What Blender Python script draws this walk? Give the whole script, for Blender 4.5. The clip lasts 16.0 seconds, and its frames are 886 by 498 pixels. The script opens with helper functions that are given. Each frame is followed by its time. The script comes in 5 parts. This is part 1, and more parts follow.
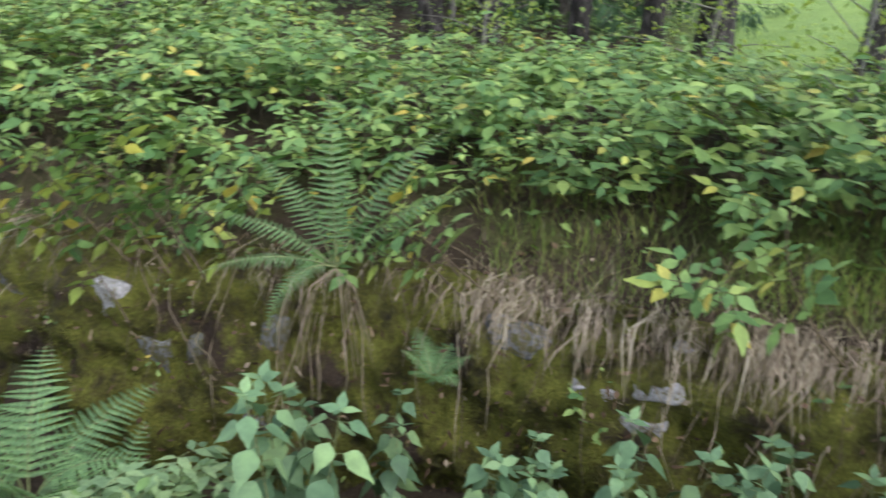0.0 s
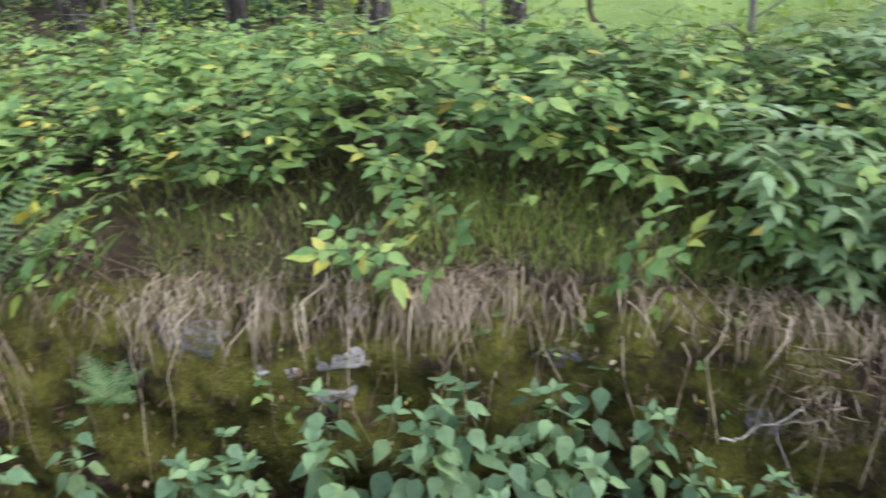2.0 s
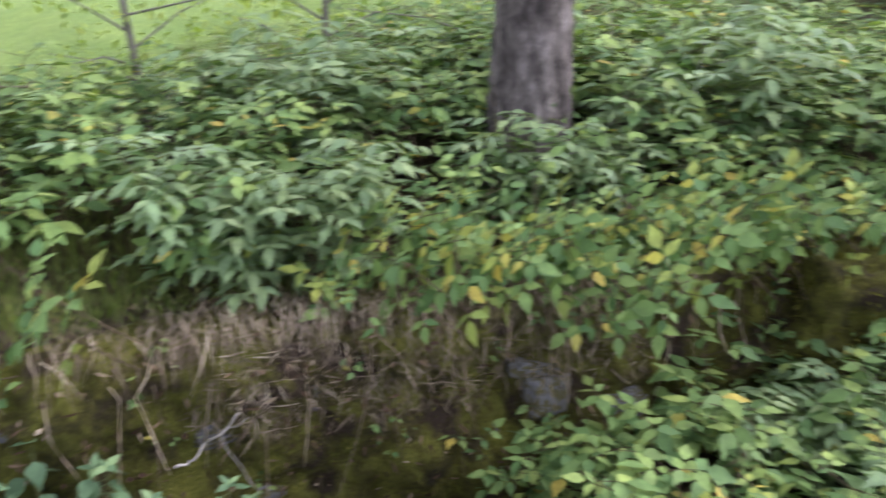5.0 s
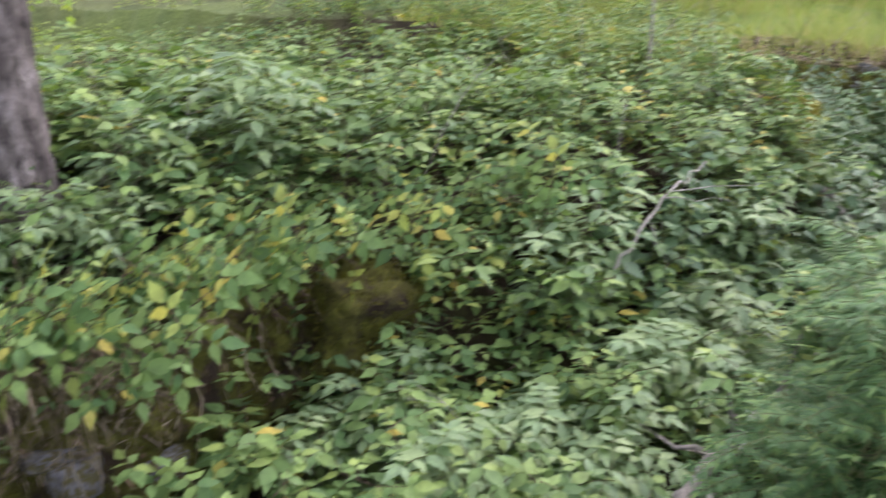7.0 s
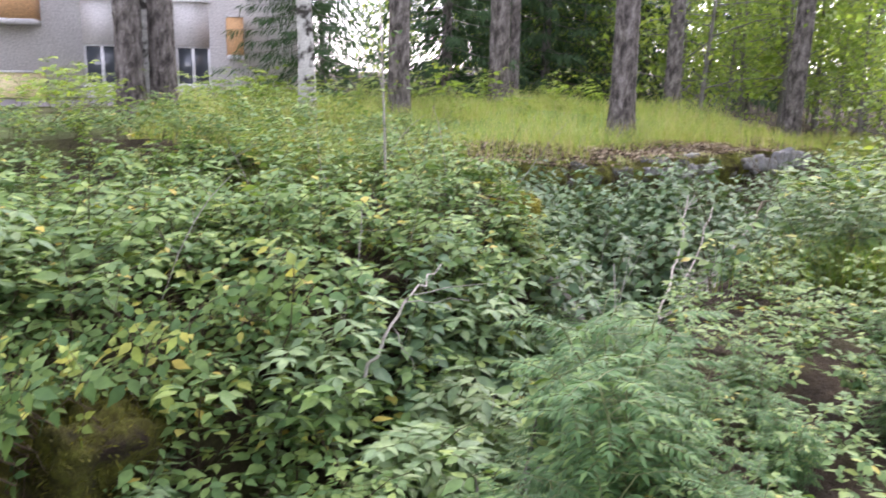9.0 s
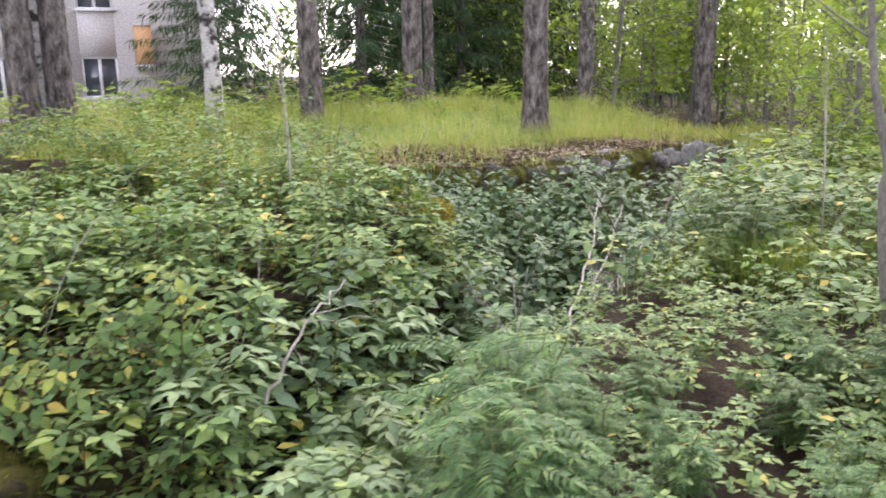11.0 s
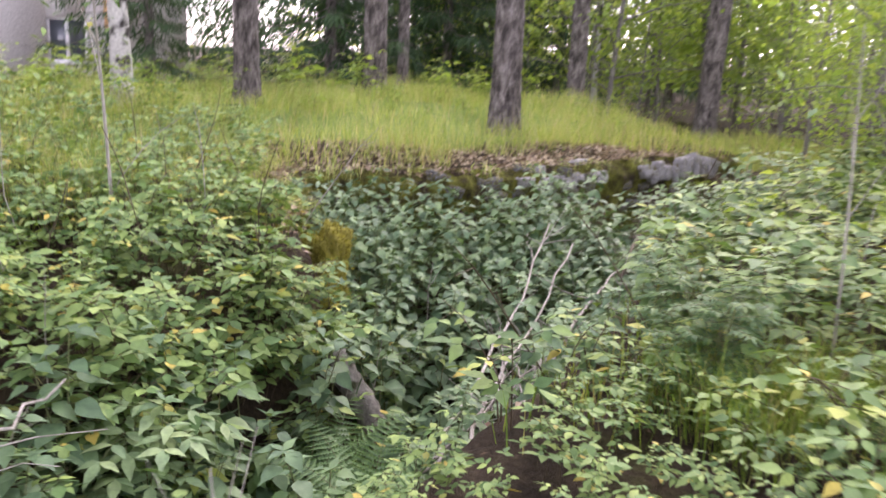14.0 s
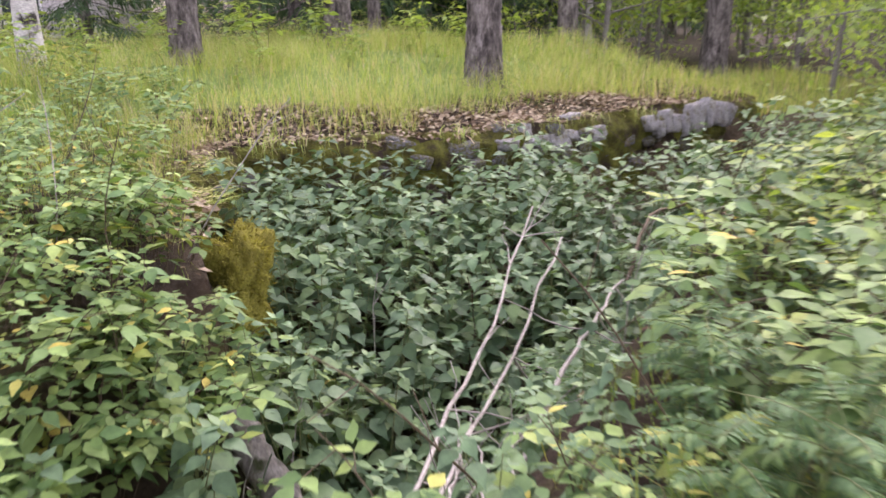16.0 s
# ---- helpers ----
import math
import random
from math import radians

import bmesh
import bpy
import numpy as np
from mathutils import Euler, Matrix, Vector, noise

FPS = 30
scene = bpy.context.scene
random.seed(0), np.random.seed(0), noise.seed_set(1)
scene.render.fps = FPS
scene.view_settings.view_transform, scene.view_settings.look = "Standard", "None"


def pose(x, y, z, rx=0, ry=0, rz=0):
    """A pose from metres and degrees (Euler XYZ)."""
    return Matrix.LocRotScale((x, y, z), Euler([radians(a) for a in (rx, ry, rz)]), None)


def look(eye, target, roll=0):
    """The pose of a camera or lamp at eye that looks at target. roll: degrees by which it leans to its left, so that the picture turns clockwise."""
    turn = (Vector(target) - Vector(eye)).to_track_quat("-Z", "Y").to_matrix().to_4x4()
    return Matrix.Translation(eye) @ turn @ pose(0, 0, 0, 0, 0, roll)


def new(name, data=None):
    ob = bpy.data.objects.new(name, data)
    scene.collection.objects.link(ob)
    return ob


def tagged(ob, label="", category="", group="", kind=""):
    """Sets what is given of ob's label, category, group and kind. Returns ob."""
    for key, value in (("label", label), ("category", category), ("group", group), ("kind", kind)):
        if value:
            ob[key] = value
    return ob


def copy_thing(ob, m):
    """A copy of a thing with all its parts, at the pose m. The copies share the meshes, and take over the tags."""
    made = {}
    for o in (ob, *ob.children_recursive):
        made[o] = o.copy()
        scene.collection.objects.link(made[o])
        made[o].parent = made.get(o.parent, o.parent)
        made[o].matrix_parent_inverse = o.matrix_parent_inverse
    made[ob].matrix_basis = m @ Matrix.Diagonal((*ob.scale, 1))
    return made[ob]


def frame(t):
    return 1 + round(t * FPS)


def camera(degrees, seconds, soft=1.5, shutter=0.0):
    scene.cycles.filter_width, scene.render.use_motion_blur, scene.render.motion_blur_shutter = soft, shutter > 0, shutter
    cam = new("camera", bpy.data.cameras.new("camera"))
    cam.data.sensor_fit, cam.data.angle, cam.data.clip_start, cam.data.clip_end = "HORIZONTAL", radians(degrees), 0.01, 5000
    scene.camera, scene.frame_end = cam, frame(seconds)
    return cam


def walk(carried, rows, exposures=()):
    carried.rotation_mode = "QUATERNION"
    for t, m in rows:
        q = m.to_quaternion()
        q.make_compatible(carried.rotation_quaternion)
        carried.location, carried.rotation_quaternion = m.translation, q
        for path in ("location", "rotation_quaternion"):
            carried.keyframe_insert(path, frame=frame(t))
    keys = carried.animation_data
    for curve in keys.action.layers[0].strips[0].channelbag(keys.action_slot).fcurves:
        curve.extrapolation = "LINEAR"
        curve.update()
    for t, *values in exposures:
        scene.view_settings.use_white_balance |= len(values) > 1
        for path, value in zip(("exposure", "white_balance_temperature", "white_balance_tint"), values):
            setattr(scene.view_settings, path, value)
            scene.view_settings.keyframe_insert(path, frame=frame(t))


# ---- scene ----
cam = camera(57.2, 16.0, 1.6, 0.75)
METRES, EYE, TILT, LEAN, TURN = 5.0, 1.5, -24.0, -2.0, 0.0
ROWS = [
    (0.0, 0.0, 0.0, 0.0, 0.0, 0.0, -0.0),
    (0.5, 0.0117, -0.0007, -0.0012, -4.48, -0.37, 2.64),
    (1.0, 0.023, -0.0017, -0.0035, -9.58, -0.98, 5.47),
    (1.5, 0.0349, -0.0041, -0.0041, -14.27, -1.93, 7.99),
    (2.0, 0.0487, -0.0082, -0.0068, -19.33, -2.95, 10.55),
    (2.5, 0.0587, -0.0134, -0.0089, -24.35, -3.97, 12.79),
    (3.0, 0.066, -0.0201, -0.0102, -30.29, -5.28, 14.79),
    (5.5, 0.1142, -0.0648, -0.0269, -64.05, -14.29, 22.09),
    (6.0, 0.1203, -0.0758, -0.0298, -73.55, -17.66, 22.64),
    (6.5, 0.1223, -0.0857, -0.0352, -81.9, -20.14, 22.9),
    (7.0, 0.1223, -0.0973, -0.0373, -89.57, -21.67, 22.71),
    (7.5, 0.1224, -0.1053, -0.0368, -95.69, -22.17, 22.33),
    (8.0, 0.1204, -0.1141, -0.0345, -101.09, -22.08, 21.96),
    (8.5, 0.1181, -0.1208, -0.0348, -104.96, -21.7, 21.81),
    (9.0, 0.1161, -0.1245, -0.0326, -108.02, -21.53, 21.41),
    (9.5, 0.1152, -0.1274, -0.0315, -110.04, -21.56, 20.94),
    (12.0, 0.1833, -0.2651, -0.0604, -118.4, -25.62, 23.32),
    (12.5, 0.2401, -0.3363, -0.0787, -120.79, -25.72, 23.09),
    (13.0, 0.2989, -0.3716, -0.1091, -117.97, -24.09, 22.18),
    (13.5, 0.3483, -0.4004, -0.1319, -115.31, -24.44, 20.67),
    (14.0, 0.4299, -0.4465, -0.1694, -111.87, -24.2, 19.47),
    (14.5, 0.5025, -0.4913, -0.1938, -110.43, -28.02, 18.64),
    (15.0, 0.5582, -0.5245, -0.2095, -111.81, -28.76, 18.11),
    (15.5, 0.6111, -0.5576, -0.2188, -113.46, -28.5, 19.16),
    (16.0, 0.6827, -0.5902, -0.2483, -112.88, -28.42, 21.95),
]
LIGHT = [(0.0, 1.78, 5950, 13), (3.0, 2.12, 5950, 20), (6.0, 2.12, 6200, 26), (9.0, 2.32, 6250, 27), (12.5, 2.28, 6550, 31), (16.0, 2.4, 6500, 36)]
walk(cam, [(t, pose(0, 0, EYE, TILT, LEAN, TURN) @ pose(METRES * x, METRES * y, METRES * z, 90 + pitch, roll, yaw)) for t, x, y, z, yaw, pitch, roll in ROWS], LIGHT)

# ---- world, sun ----
world = bpy.data.worlds.new("overcast_sky")
scene.world = world
world.use_nodes = True
wn = world.node_tree
sky = wn.nodes.new("ShaderNodeTexSky")
sky.sky_type, sky.sun_disc = "NISHITA", False
sky.sun_elevation, sky.sun_rotation = radians(42), radians(130)
pale = wn.nodes.new("ShaderNodeHueSaturation")
pale.inputs["Saturation"].default_value = 0.3
wn.links.new(sky.outputs[0], pale.inputs["Color"])
wn.links.new(pale.outputs[0], wn.nodes["Background"].inputs["Color"])
wn.nodes["Background"].inputs["Strength"].default_value = 0.15
sun = new("sun", bpy.data.lights.new("sun", "SUN"))
sun.data.energy, sun.data.angle, sun.data.color = 1.2, radians(40), (1.0, 0.95, 0.86)
sun.matrix_world = look((24, -19, 27.5), (0, 0, 0))


# ---- materials ----
def mat(name):
    m = bpy.data.materials.new(name)
    m.use_nodes = True
    return m, m.node_tree.nodes, m.node_tree.links, m.node_tree.nodes["Principled BSDF"]


def ramp(nodes, stops):
    r = nodes.new("ShaderNodeValToRGB")
    while len(r.color_ramp.elements) < len(stops):
        r.color_ramp.elements.new(0.5)
    for e, (p, c) in zip(r.color_ramp.elements, stops):
        e.position, e.color = p, (*c, 1)
    return r


def noise_tex(nodes, links, scale, detail=6.0, rough=0.6, stretch=None):
    co = nodes.new("ShaderNodeTexCoord")
    n = nodes.new("ShaderNodeTexNoise")
    n.inputs["Scale"].default_value, n.inputs["Detail"].default_value, n.inputs["Roughness"].default_value = scale, detail, rough
    if stretch:
        mp = nodes.new("ShaderNodeMapping")
        mp.inputs["Scale"].default_value = stretch
        links.new(co.outputs["Object"], mp.inputs[0])
        links.new(mp.outputs[0], n.inputs["Vector"])
    else:
        links.new(co.outputs["Object"], n.inputs["Vector"])
    return n


def bump(nodes, links, src, shader, strength=0.5, distance=0.02):
    b = nodes.new("ShaderNodeBump")
    b.inputs["Strength"].default_value, b.inputs["Distance"].default_value = strength, distance
    links.new(src, b.inputs["Height"])
    links.new(b.outputs[0], shader.inputs["Normal"])


def mixed(nodes, links, fac, a, b, kind="MIX"):
    m = nodes.new("ShaderNodeMix")
    m.data_type, m.blend_type = "RGBA", kind
    for slot, v in ((0, fac), (6, a), (7, b)):
        if isinstance(v, (int, float)):
            m.inputs[slot].default_value = v
        elif isinstance(v, tuple):
            m.inputs[slot].default_value = (*v, 1)
        else:
            links.new(v, m.inputs[slot])
    return m.outputs[2]


def leaf_material(name, stops, rough=0.55, through_light=0.22, vary=0.25):
    """Foliage: colour varies leaf by leaf, plant by plant and in soft blotches; some light goes through."""
    m, n, l, p = mat(name)
    geo, info = n.new("ShaderNodeNewGeometry"), n.new("ShaderNodeObjectInfo")
    r = ramp(n, stops)
    l.new(geo.outputs["Random Per Island"], r.inputs[0])
    spots = noise_tex(n, l, 22.0, 4.0)
    blot = ramp(n, [(0.3, (1 - vary, 1 - vary, 1 - vary)), (0.75, (1 + vary, 1 + vary, 1 + 0.6 * vary))])
    l.new(spots.outputs["Fac"], blot.inputs[0])
    c = mixed(n, l, 1.0, r.outputs[0], blot.outputs[0], "MULTIPLY")
    hue = n.new("ShaderNodeHueSaturation")
    scale = n.new("ShaderNodeMapRange")
    scale.inputs["To Min"].default_value, scale.inputs["To Max"].default_value = 0.84, 1.14
    l.new(info.outputs["Random"], scale.inputs[0])
    l.new(scale.outputs[0], hue.inputs["Value"])
    l.new(c, hue.inputs["Color"])
    l.new(hue.outputs[0], p.inputs["Base Color"])
    p.inputs["Roughness"].default_value = rough
    p.inputs["Specular IOR Level"].default_value = 0.22
    t = n.new("ShaderNodeBsdfTranslucent")
    warm = mixed(n, l, 1.0, hue.outputs[0], (1.25, 1.3, 0.55), "MULTIPLY")
    l.new(warm, t.inputs["Color"])
    mixs = n.new("ShaderNodeMixShader")
    mixs.inputs[0].default_value = through_light
    l.new(p.outputs[0], mixs.inputs[1])
    l.new(t.outputs[0], mixs.inputs[2])
    l.new(mixs.outputs[0], n["Material Output"].inputs[0])
    fine = noise_tex(n, l, 160.0, 3.0)
    bump(n, l, fine.outputs["Fac"], p, 0.25, 0.004)
    return m


def rough_material(name, stops, scale, fine, strength=0.6, distance=0.02, rough=0.9, stretch=None, patches=None):
    """Noise at two scales in a colour ramp, fine relief, and patches of another colour if given."""
    m, n, l, p = mat(name)
    big = noise_tex(n, l, scale, 8.0, 0.65, stretch)
    r = ramp(n, stops)
    l.new(big.outputs["Fac"], r.inputs[0])
    small = noise_tex(n, l, fine, 6.0, 0.7, stretch)
    grain = ramp(n, [(0.3, (0.55, 0.55, 0.55)), (0.7, (1.35, 1.35, 1.35))])
    l.new(small.outputs["Fac"], grain.inputs[0])
    c = mixed(n, l, 1.0, r.outputs[0], grain.outputs[0], "MULTIPLY")
    if patches:
        colour, size, low, high = patches
        spot = noise_tex(n, l, size, 5.0, 0.6)
        k = ramp(n, [(low, (0, 0, 0)), (high, (1, 1, 1))])
        l.new(spot.outputs["Fac"], k.inputs[0])
        c = mixed(n, l, k.outputs[0], c, mixed(n, l, 1.0, colour, grain.outputs[0], "MULTIPLY"))
    l.new(c, p.inputs["Base Color"])
    p.inputs["Roughness"].default_value = rough
    p.inputs["Specular IOR Level"].default_value = 0.25
    bump(n, l, small.outputs["Fac"], p, strength, distance)
    return m


GREEN = leaf_material("raspberry_leaf", [(0, (0.078, 0.155, 0.056)), (0.4, (0.148, 0.245, 0.082)), (0.75, (0.2, 0.3, 0.094)), (0.965, (0.265, 0.355, 0.105)), (0.992, (0.5, 0.4, 0.09))], 0.58, 0.22)
YELLOW = leaf_material("yellowed_leaf", [(0, (0.22, 0.31, 0.09)), (0.6, (0.32, 0.39, 0.1)), (0.86, (0.5, 0.46, 0.1)), (1, (0.58, 0.42, 0.1))])
NETTLE = leaf_material("nettle_leaf", [(0, (0.088, 0.158, 0.085)), (0.6, (0.15, 0.243, 0.122)), (1, (0.22, 0.325, 0.145))], 0.52, 0.16)
ELDER = leaf_material("elder_leaf", [(0, (0.17, 0.262, 0.14)), (0.6, (0.225, 0.325, 0.165)), (1, (0.28, 0.375, 0.185))], 0.5, 0.3)
FERN = leaf_material("fern_leaf", [(0, (0.12, 0.215, 0.1)), (1, (0.19, 0.31, 0.135))], 0.55, 0.3)
LACE = leaf_material("lacy_leaf", [(0, (0.062, 0.135, 0.05)), (0.7, (0.102, 0.198, 0.072)), (1, (0.18, 0.285, 0.085))], 0.58, 0.25)
BRIGHT = leaf_material("young_tree_leaf", [(0, (0.2, 0.3, 0.085)), (0.6, (0.29, 0.4, 0.105)), (1, (0.4, 0.47, 0.135))], 0.55, 0.48)
GRASS = leaf_material("grass_blade", [(0, (0.14, 0.24, 0.045)), (0.6, (0.22, 0.32, 0.06)), (0.85, (0.34, 0.36, 0.1)), (1, (0.42, 0.37, 0.18))], 0.6, 0.35)
MEADOW = leaf_material("meadow_grass", [(0, (0.24, 0.36, 0.085)), (0.45, (0.39, 0.48, 0.125)), (0.75, (0.52, 0.52, 0.21)), (0.9, (0.58, 0.49, 0.3)), (1, (0.6, 0.46, 0.36))], 0.6, 0.35)
STRAW = leaf_material("dry_straw", [(0, (0.12, 0.09, 0.066)), (0.5, (0.27, 0.215, 0.16)), (0.85, (0.42, 0.35, 0.265)), (1, (0.55, 0.48, 0.37))], 0.8, 0.2)
LITTER = leaf_material("fallen_leaf", [(0, (0.06, 0.035, 0.022)), (0.6, (0.14, 0.09, 0.055)), (0.9, (0.28, 0.2, 0.13)), (1, (0.42, 0.35, 0.26))], 0.8, 0.1)
NEEDLE = leaf_material("conifer_needle", [(0, (0.03, 0.065, 0.03)), (0.7, (0.05, 0.1, 0.04)), (1, (0.075, 0.13, 0.05))], 0.6, 0.15)
MOSSLEAF = leaf_material("moss_leaf", [(0, (0.04, 0.036, 0.01)), (0.4, (0.1, 0.095, 0.016)), (0.8, (0.18, 0.175, 0.028)), (1, (0.25, 0.24, 0.05))], 0.85, 0.2)
GOLDMOSS = leaf_material("golden_moss_leaf", [(0, (0.1, 0.085, 0.015)), (0.4, (0.22, 0.2, 0.03)), (0.8, (0.34, 0.31, 0.05)), (1, (0.42, 0.39, 0.08))], 0.85, 0.25)
PALELITTER = leaf_material("dry_leaf", [(0, (0.17, 0.12, 0.08)), (0.5, (0.31, 0.24, 0.17)), (0.85, (0.42, 0.35, 0.25)), (1, (0.5, 0.43, 0.33))], 0.8, 0.1)
STEM = rough_material("green_stem", [(0.3, (0.12, 0.16, 0.06)), (0.7, (0.22, 0.24, 0.1))], 9, 60, 0.2, 0.003, 0.6)
CANE = rough_material("brown_cane", [(0.3, (0.06, 0.042, 0.026)), (0.7, (0.13, 0.1, 0.055))], 9, 60, 0.2, 0.003, 0.7)
DEADWOOD = rough_material("grey_dead_wood", [(0.3, (0.26, 0.24, 0.2)), (0.7, (0.5, 0.47, 0.41))], 5, 50, 0.7, 0.006, 0.85, (1, 1, 0.2))
LOGWOOD = rough_material("weathered_log", [(0.3, (0.13, 0.118, 0.098)), (0.7, (0.36, 0.335, 0.29))], 5, 40, 0.9, 0.012, 0.9, (1, 1, 0.3), ((0.06, 0.07, 0.03), 6, 0.55, 0.68))
BARK = rough_material("pine_bark", [(0.36, (0.06, 0.052, 0.048)), (0.5, (0.19, 0.165, 0.152)), (0.66, (0.38, 0.34, 0.32))], 13, 38, 1.0, 0.06, 0.95, (1, 1, 0.4))
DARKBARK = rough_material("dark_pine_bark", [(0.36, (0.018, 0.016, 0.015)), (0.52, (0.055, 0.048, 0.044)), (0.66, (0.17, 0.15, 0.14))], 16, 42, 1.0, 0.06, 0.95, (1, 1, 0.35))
SMOOTHBARK = rough_material("sapling_bark", [(0.3, (0.12, 0.11, 0.095)), (0.7, (0.26, 0.245, 0.215))], 9, 60, 0.5, 0.004, 0.75, (1, 1, 0.6), ((0.16, 0.19, 0.1), 5, 0.55, 0.7))
BIRCHBARK = rough_material("birch_bark", [(0.3, (0.4, 0.385, 0.36)), (0.7, (0.62, 0.6, 0.57))], 4, 30, 0.4, 0.006, 0.7, (1, 1, 3), ((0.04, 0.035, 0.03), 3.5, 0.5, 0.58))
MOSS = rough_material("mossy_earth", [(0.3, (0.03, 0.026, 0.01)), (0.42, (0.085, 0.08, 0.016)), (0.54, (0.15, 0.155, 0.024)), (0.72, (0.24, 0.245, 0.042))], 7.5, 70, 1.0, 0.05, 0.95, None, ((0.06, 0.042, 0.027), 3.6, 0.53, 0.64))
STONE = rough_material("grey_stone", [(0.3, (0.07, 0.07, 0.072)), (0.7, (0.2, 0.2, 0.205))], 5, 22, 0.5, 0.012, 0.85, None, ((0.085, 0.08, 0.028), 4, 0.46, 0.54))
PALESTONE = rough_material("pale_lime_stone", [(0.3, (0.16, 0.155, 0.15)), (0.5, (0.3, 0.292, 0.284)), (0.7, (0.46, 0.45, 0.44))], 6, 22, 0.6, 0.014, 0.85, None, ((0.13, 0.115, 0.04), 2.6, 0.54, 0.64))
PLASTER = rough_material("grey_plaster", [(0.3, (0.56, 0.54, 0.52)), (0.7, (0.68, 0.66, 0.64))], 0.5, 20, 0.2, 0.01, 0.9)
YELLOWPANEL = rough_material("yellow_panel", [(0.3, (0.6, 0.5, 0.28)), (0.7, (0.7, 0.6, 0.36))], 0.7, 20, 0.1, 0.005, 0.8)
ORANGEPANEL = rough_material("orange_panel", [(0.3, (0.6, 0.34, 0.16)), (0.7, (0.68, 0.42, 0.22))], 0.7, 20, 0.1, 0.005, 0.8)
WHITEPAINT = rough_material("white_window_paint", [(0.3, (0.74, 0.74, 0.74)), (0.7, (0.82, 0.82, 0.82))], 2, 30, 0.1, 0.003, 0.5)
ROOFING = rough_material("grey_roofing", [(0.3, (0.1, 0.1, 0.1)), (0.7, (0.16, 0.155, 0.15))], 2, 30, 0.3, 0.01, 0.9)
ASPHALT = rough_material("pale_worn_asphalt", [(0.3, (0.12, 0.115, 0.11)), (0.7, (0.2, 0.19, 0.185))], 0.8, 40, 0.4, 0.01, 0.95)
GLASS, gn, gl, gp = mat("window_glass")
gp.inputs["Base Color"].default_value, gp.inputs["Roughness"].default_value = (0.06, 0.07, 0.08, 1), 0.06
gp.inputs["Specular IOR Level"].default_value = 0.9


def ground_material():
    """Earth, leaf mould and moss near the trench, lawn farther out."""
    m, n, l, p = mat("forest_ground")
    a = noise_tex(n, l, 1.7, 8.0, 0.7)
    r = ramp(n, [(0.3, (0.03, 0.022, 0.015)), (0.5, (0.065, 0.048, 0.03)), (0.62, (0.075, 0.075, 0.028)), (0.8, (0.09, 0.11, 0.035))])
    l.new(a.outputs["Fac"], r.inputs[0])
    b = noise_tex(n, l, 30.0, 7.0, 0.75)
    g = ramp(n, [(0.3, (0.5, 0.5, 0.5)), (0.7, (1.4, 1.4, 1.4))])
    l.new(b.outputs["Fac"], g.inputs[0])
    lawn = ramp(n, [(0.3, (0.16, 0.26, 0.065)), (0.7, (0.25, 0.35, 0.09))])
    l.new(a.outputs["Fac"], lawn.inputs[0])
    at = n.new("ShaderNodeAttribute")
    at.attribute_name = "lawn"
    c = mixed(n, l, at.outputs["Fac"], r.outputs[0], lawn.outputs[0])
    l.new(mixed(n, l, 1.0, c, g.outputs[0], "MULTIPLY"), p.inputs["Base Color"])
    p.inputs["Roughness"].default_value, p.inputs["Specular IOR Level"].default_value = 0.95, 0.2
    bump(n, l, b.outputs["Fac"], p, 0.9, 0.04)
    return m


GROUND = ground_material()

# ---- mesh helpers ----
rng = np.random.default_rng(7)


class Soup:
    """Vertices, polygons and their material slots, gathered with numpy."""

    def __init__(self):
        self.v, self.f, self.m, self.n = [], [], [], 0

    def add(self, verts, faces, slot=0):
        verts = np.asarray(verts, float).reshape(-1, 3)
        faces = np.asarray(faces, int)
        self.v.append(verts)
        self.f.append(faces + self.n)
        self.m.append(np.full(len(faces), slot))
        self.n += len(verts)
        return self

    def joined(self):
        return np.concatenate(self.v), self.f, self.m

    def mesh(self, name, mats, smooth=True):
        me = bpy.data.meshes.new(name)
        v = np.concatenate(self.v)
        sizes = np.concatenate([np.full(len(f), f.shape[1]) for f in self.f])
        loops = np.concatenate([f.ravel() for f in self.f])
        me.vertices.add(len(v))
        me.vertices.foreach_set("co", v.astype(np.float32).ravel())
        me.loops.add(len(loops))
        me.loops.foreach_set("vertex_index", loops.astype(np.int32))
        me.polygons.add(len(sizes))
        me.polygons.foreach_set("loop_start", np.r_[0, np.cumsum(sizes)[:-1]].astype(np.int32))
        me.polygons.foreach_set("material_index", np.concatenate(self.m).astype(np.int32))
        me.polygons.foreach_set("use_smooth", np.full(len(sizes), smooth))
        for mt in mats:
            me.materials.append(mt)
        me.update(calc_edges=True)
        me.validate()
        return me


def unit(a):
    return a / np.maximum(np.linalg.norm(a, axis=-1, keepdims=True), 1e-9)


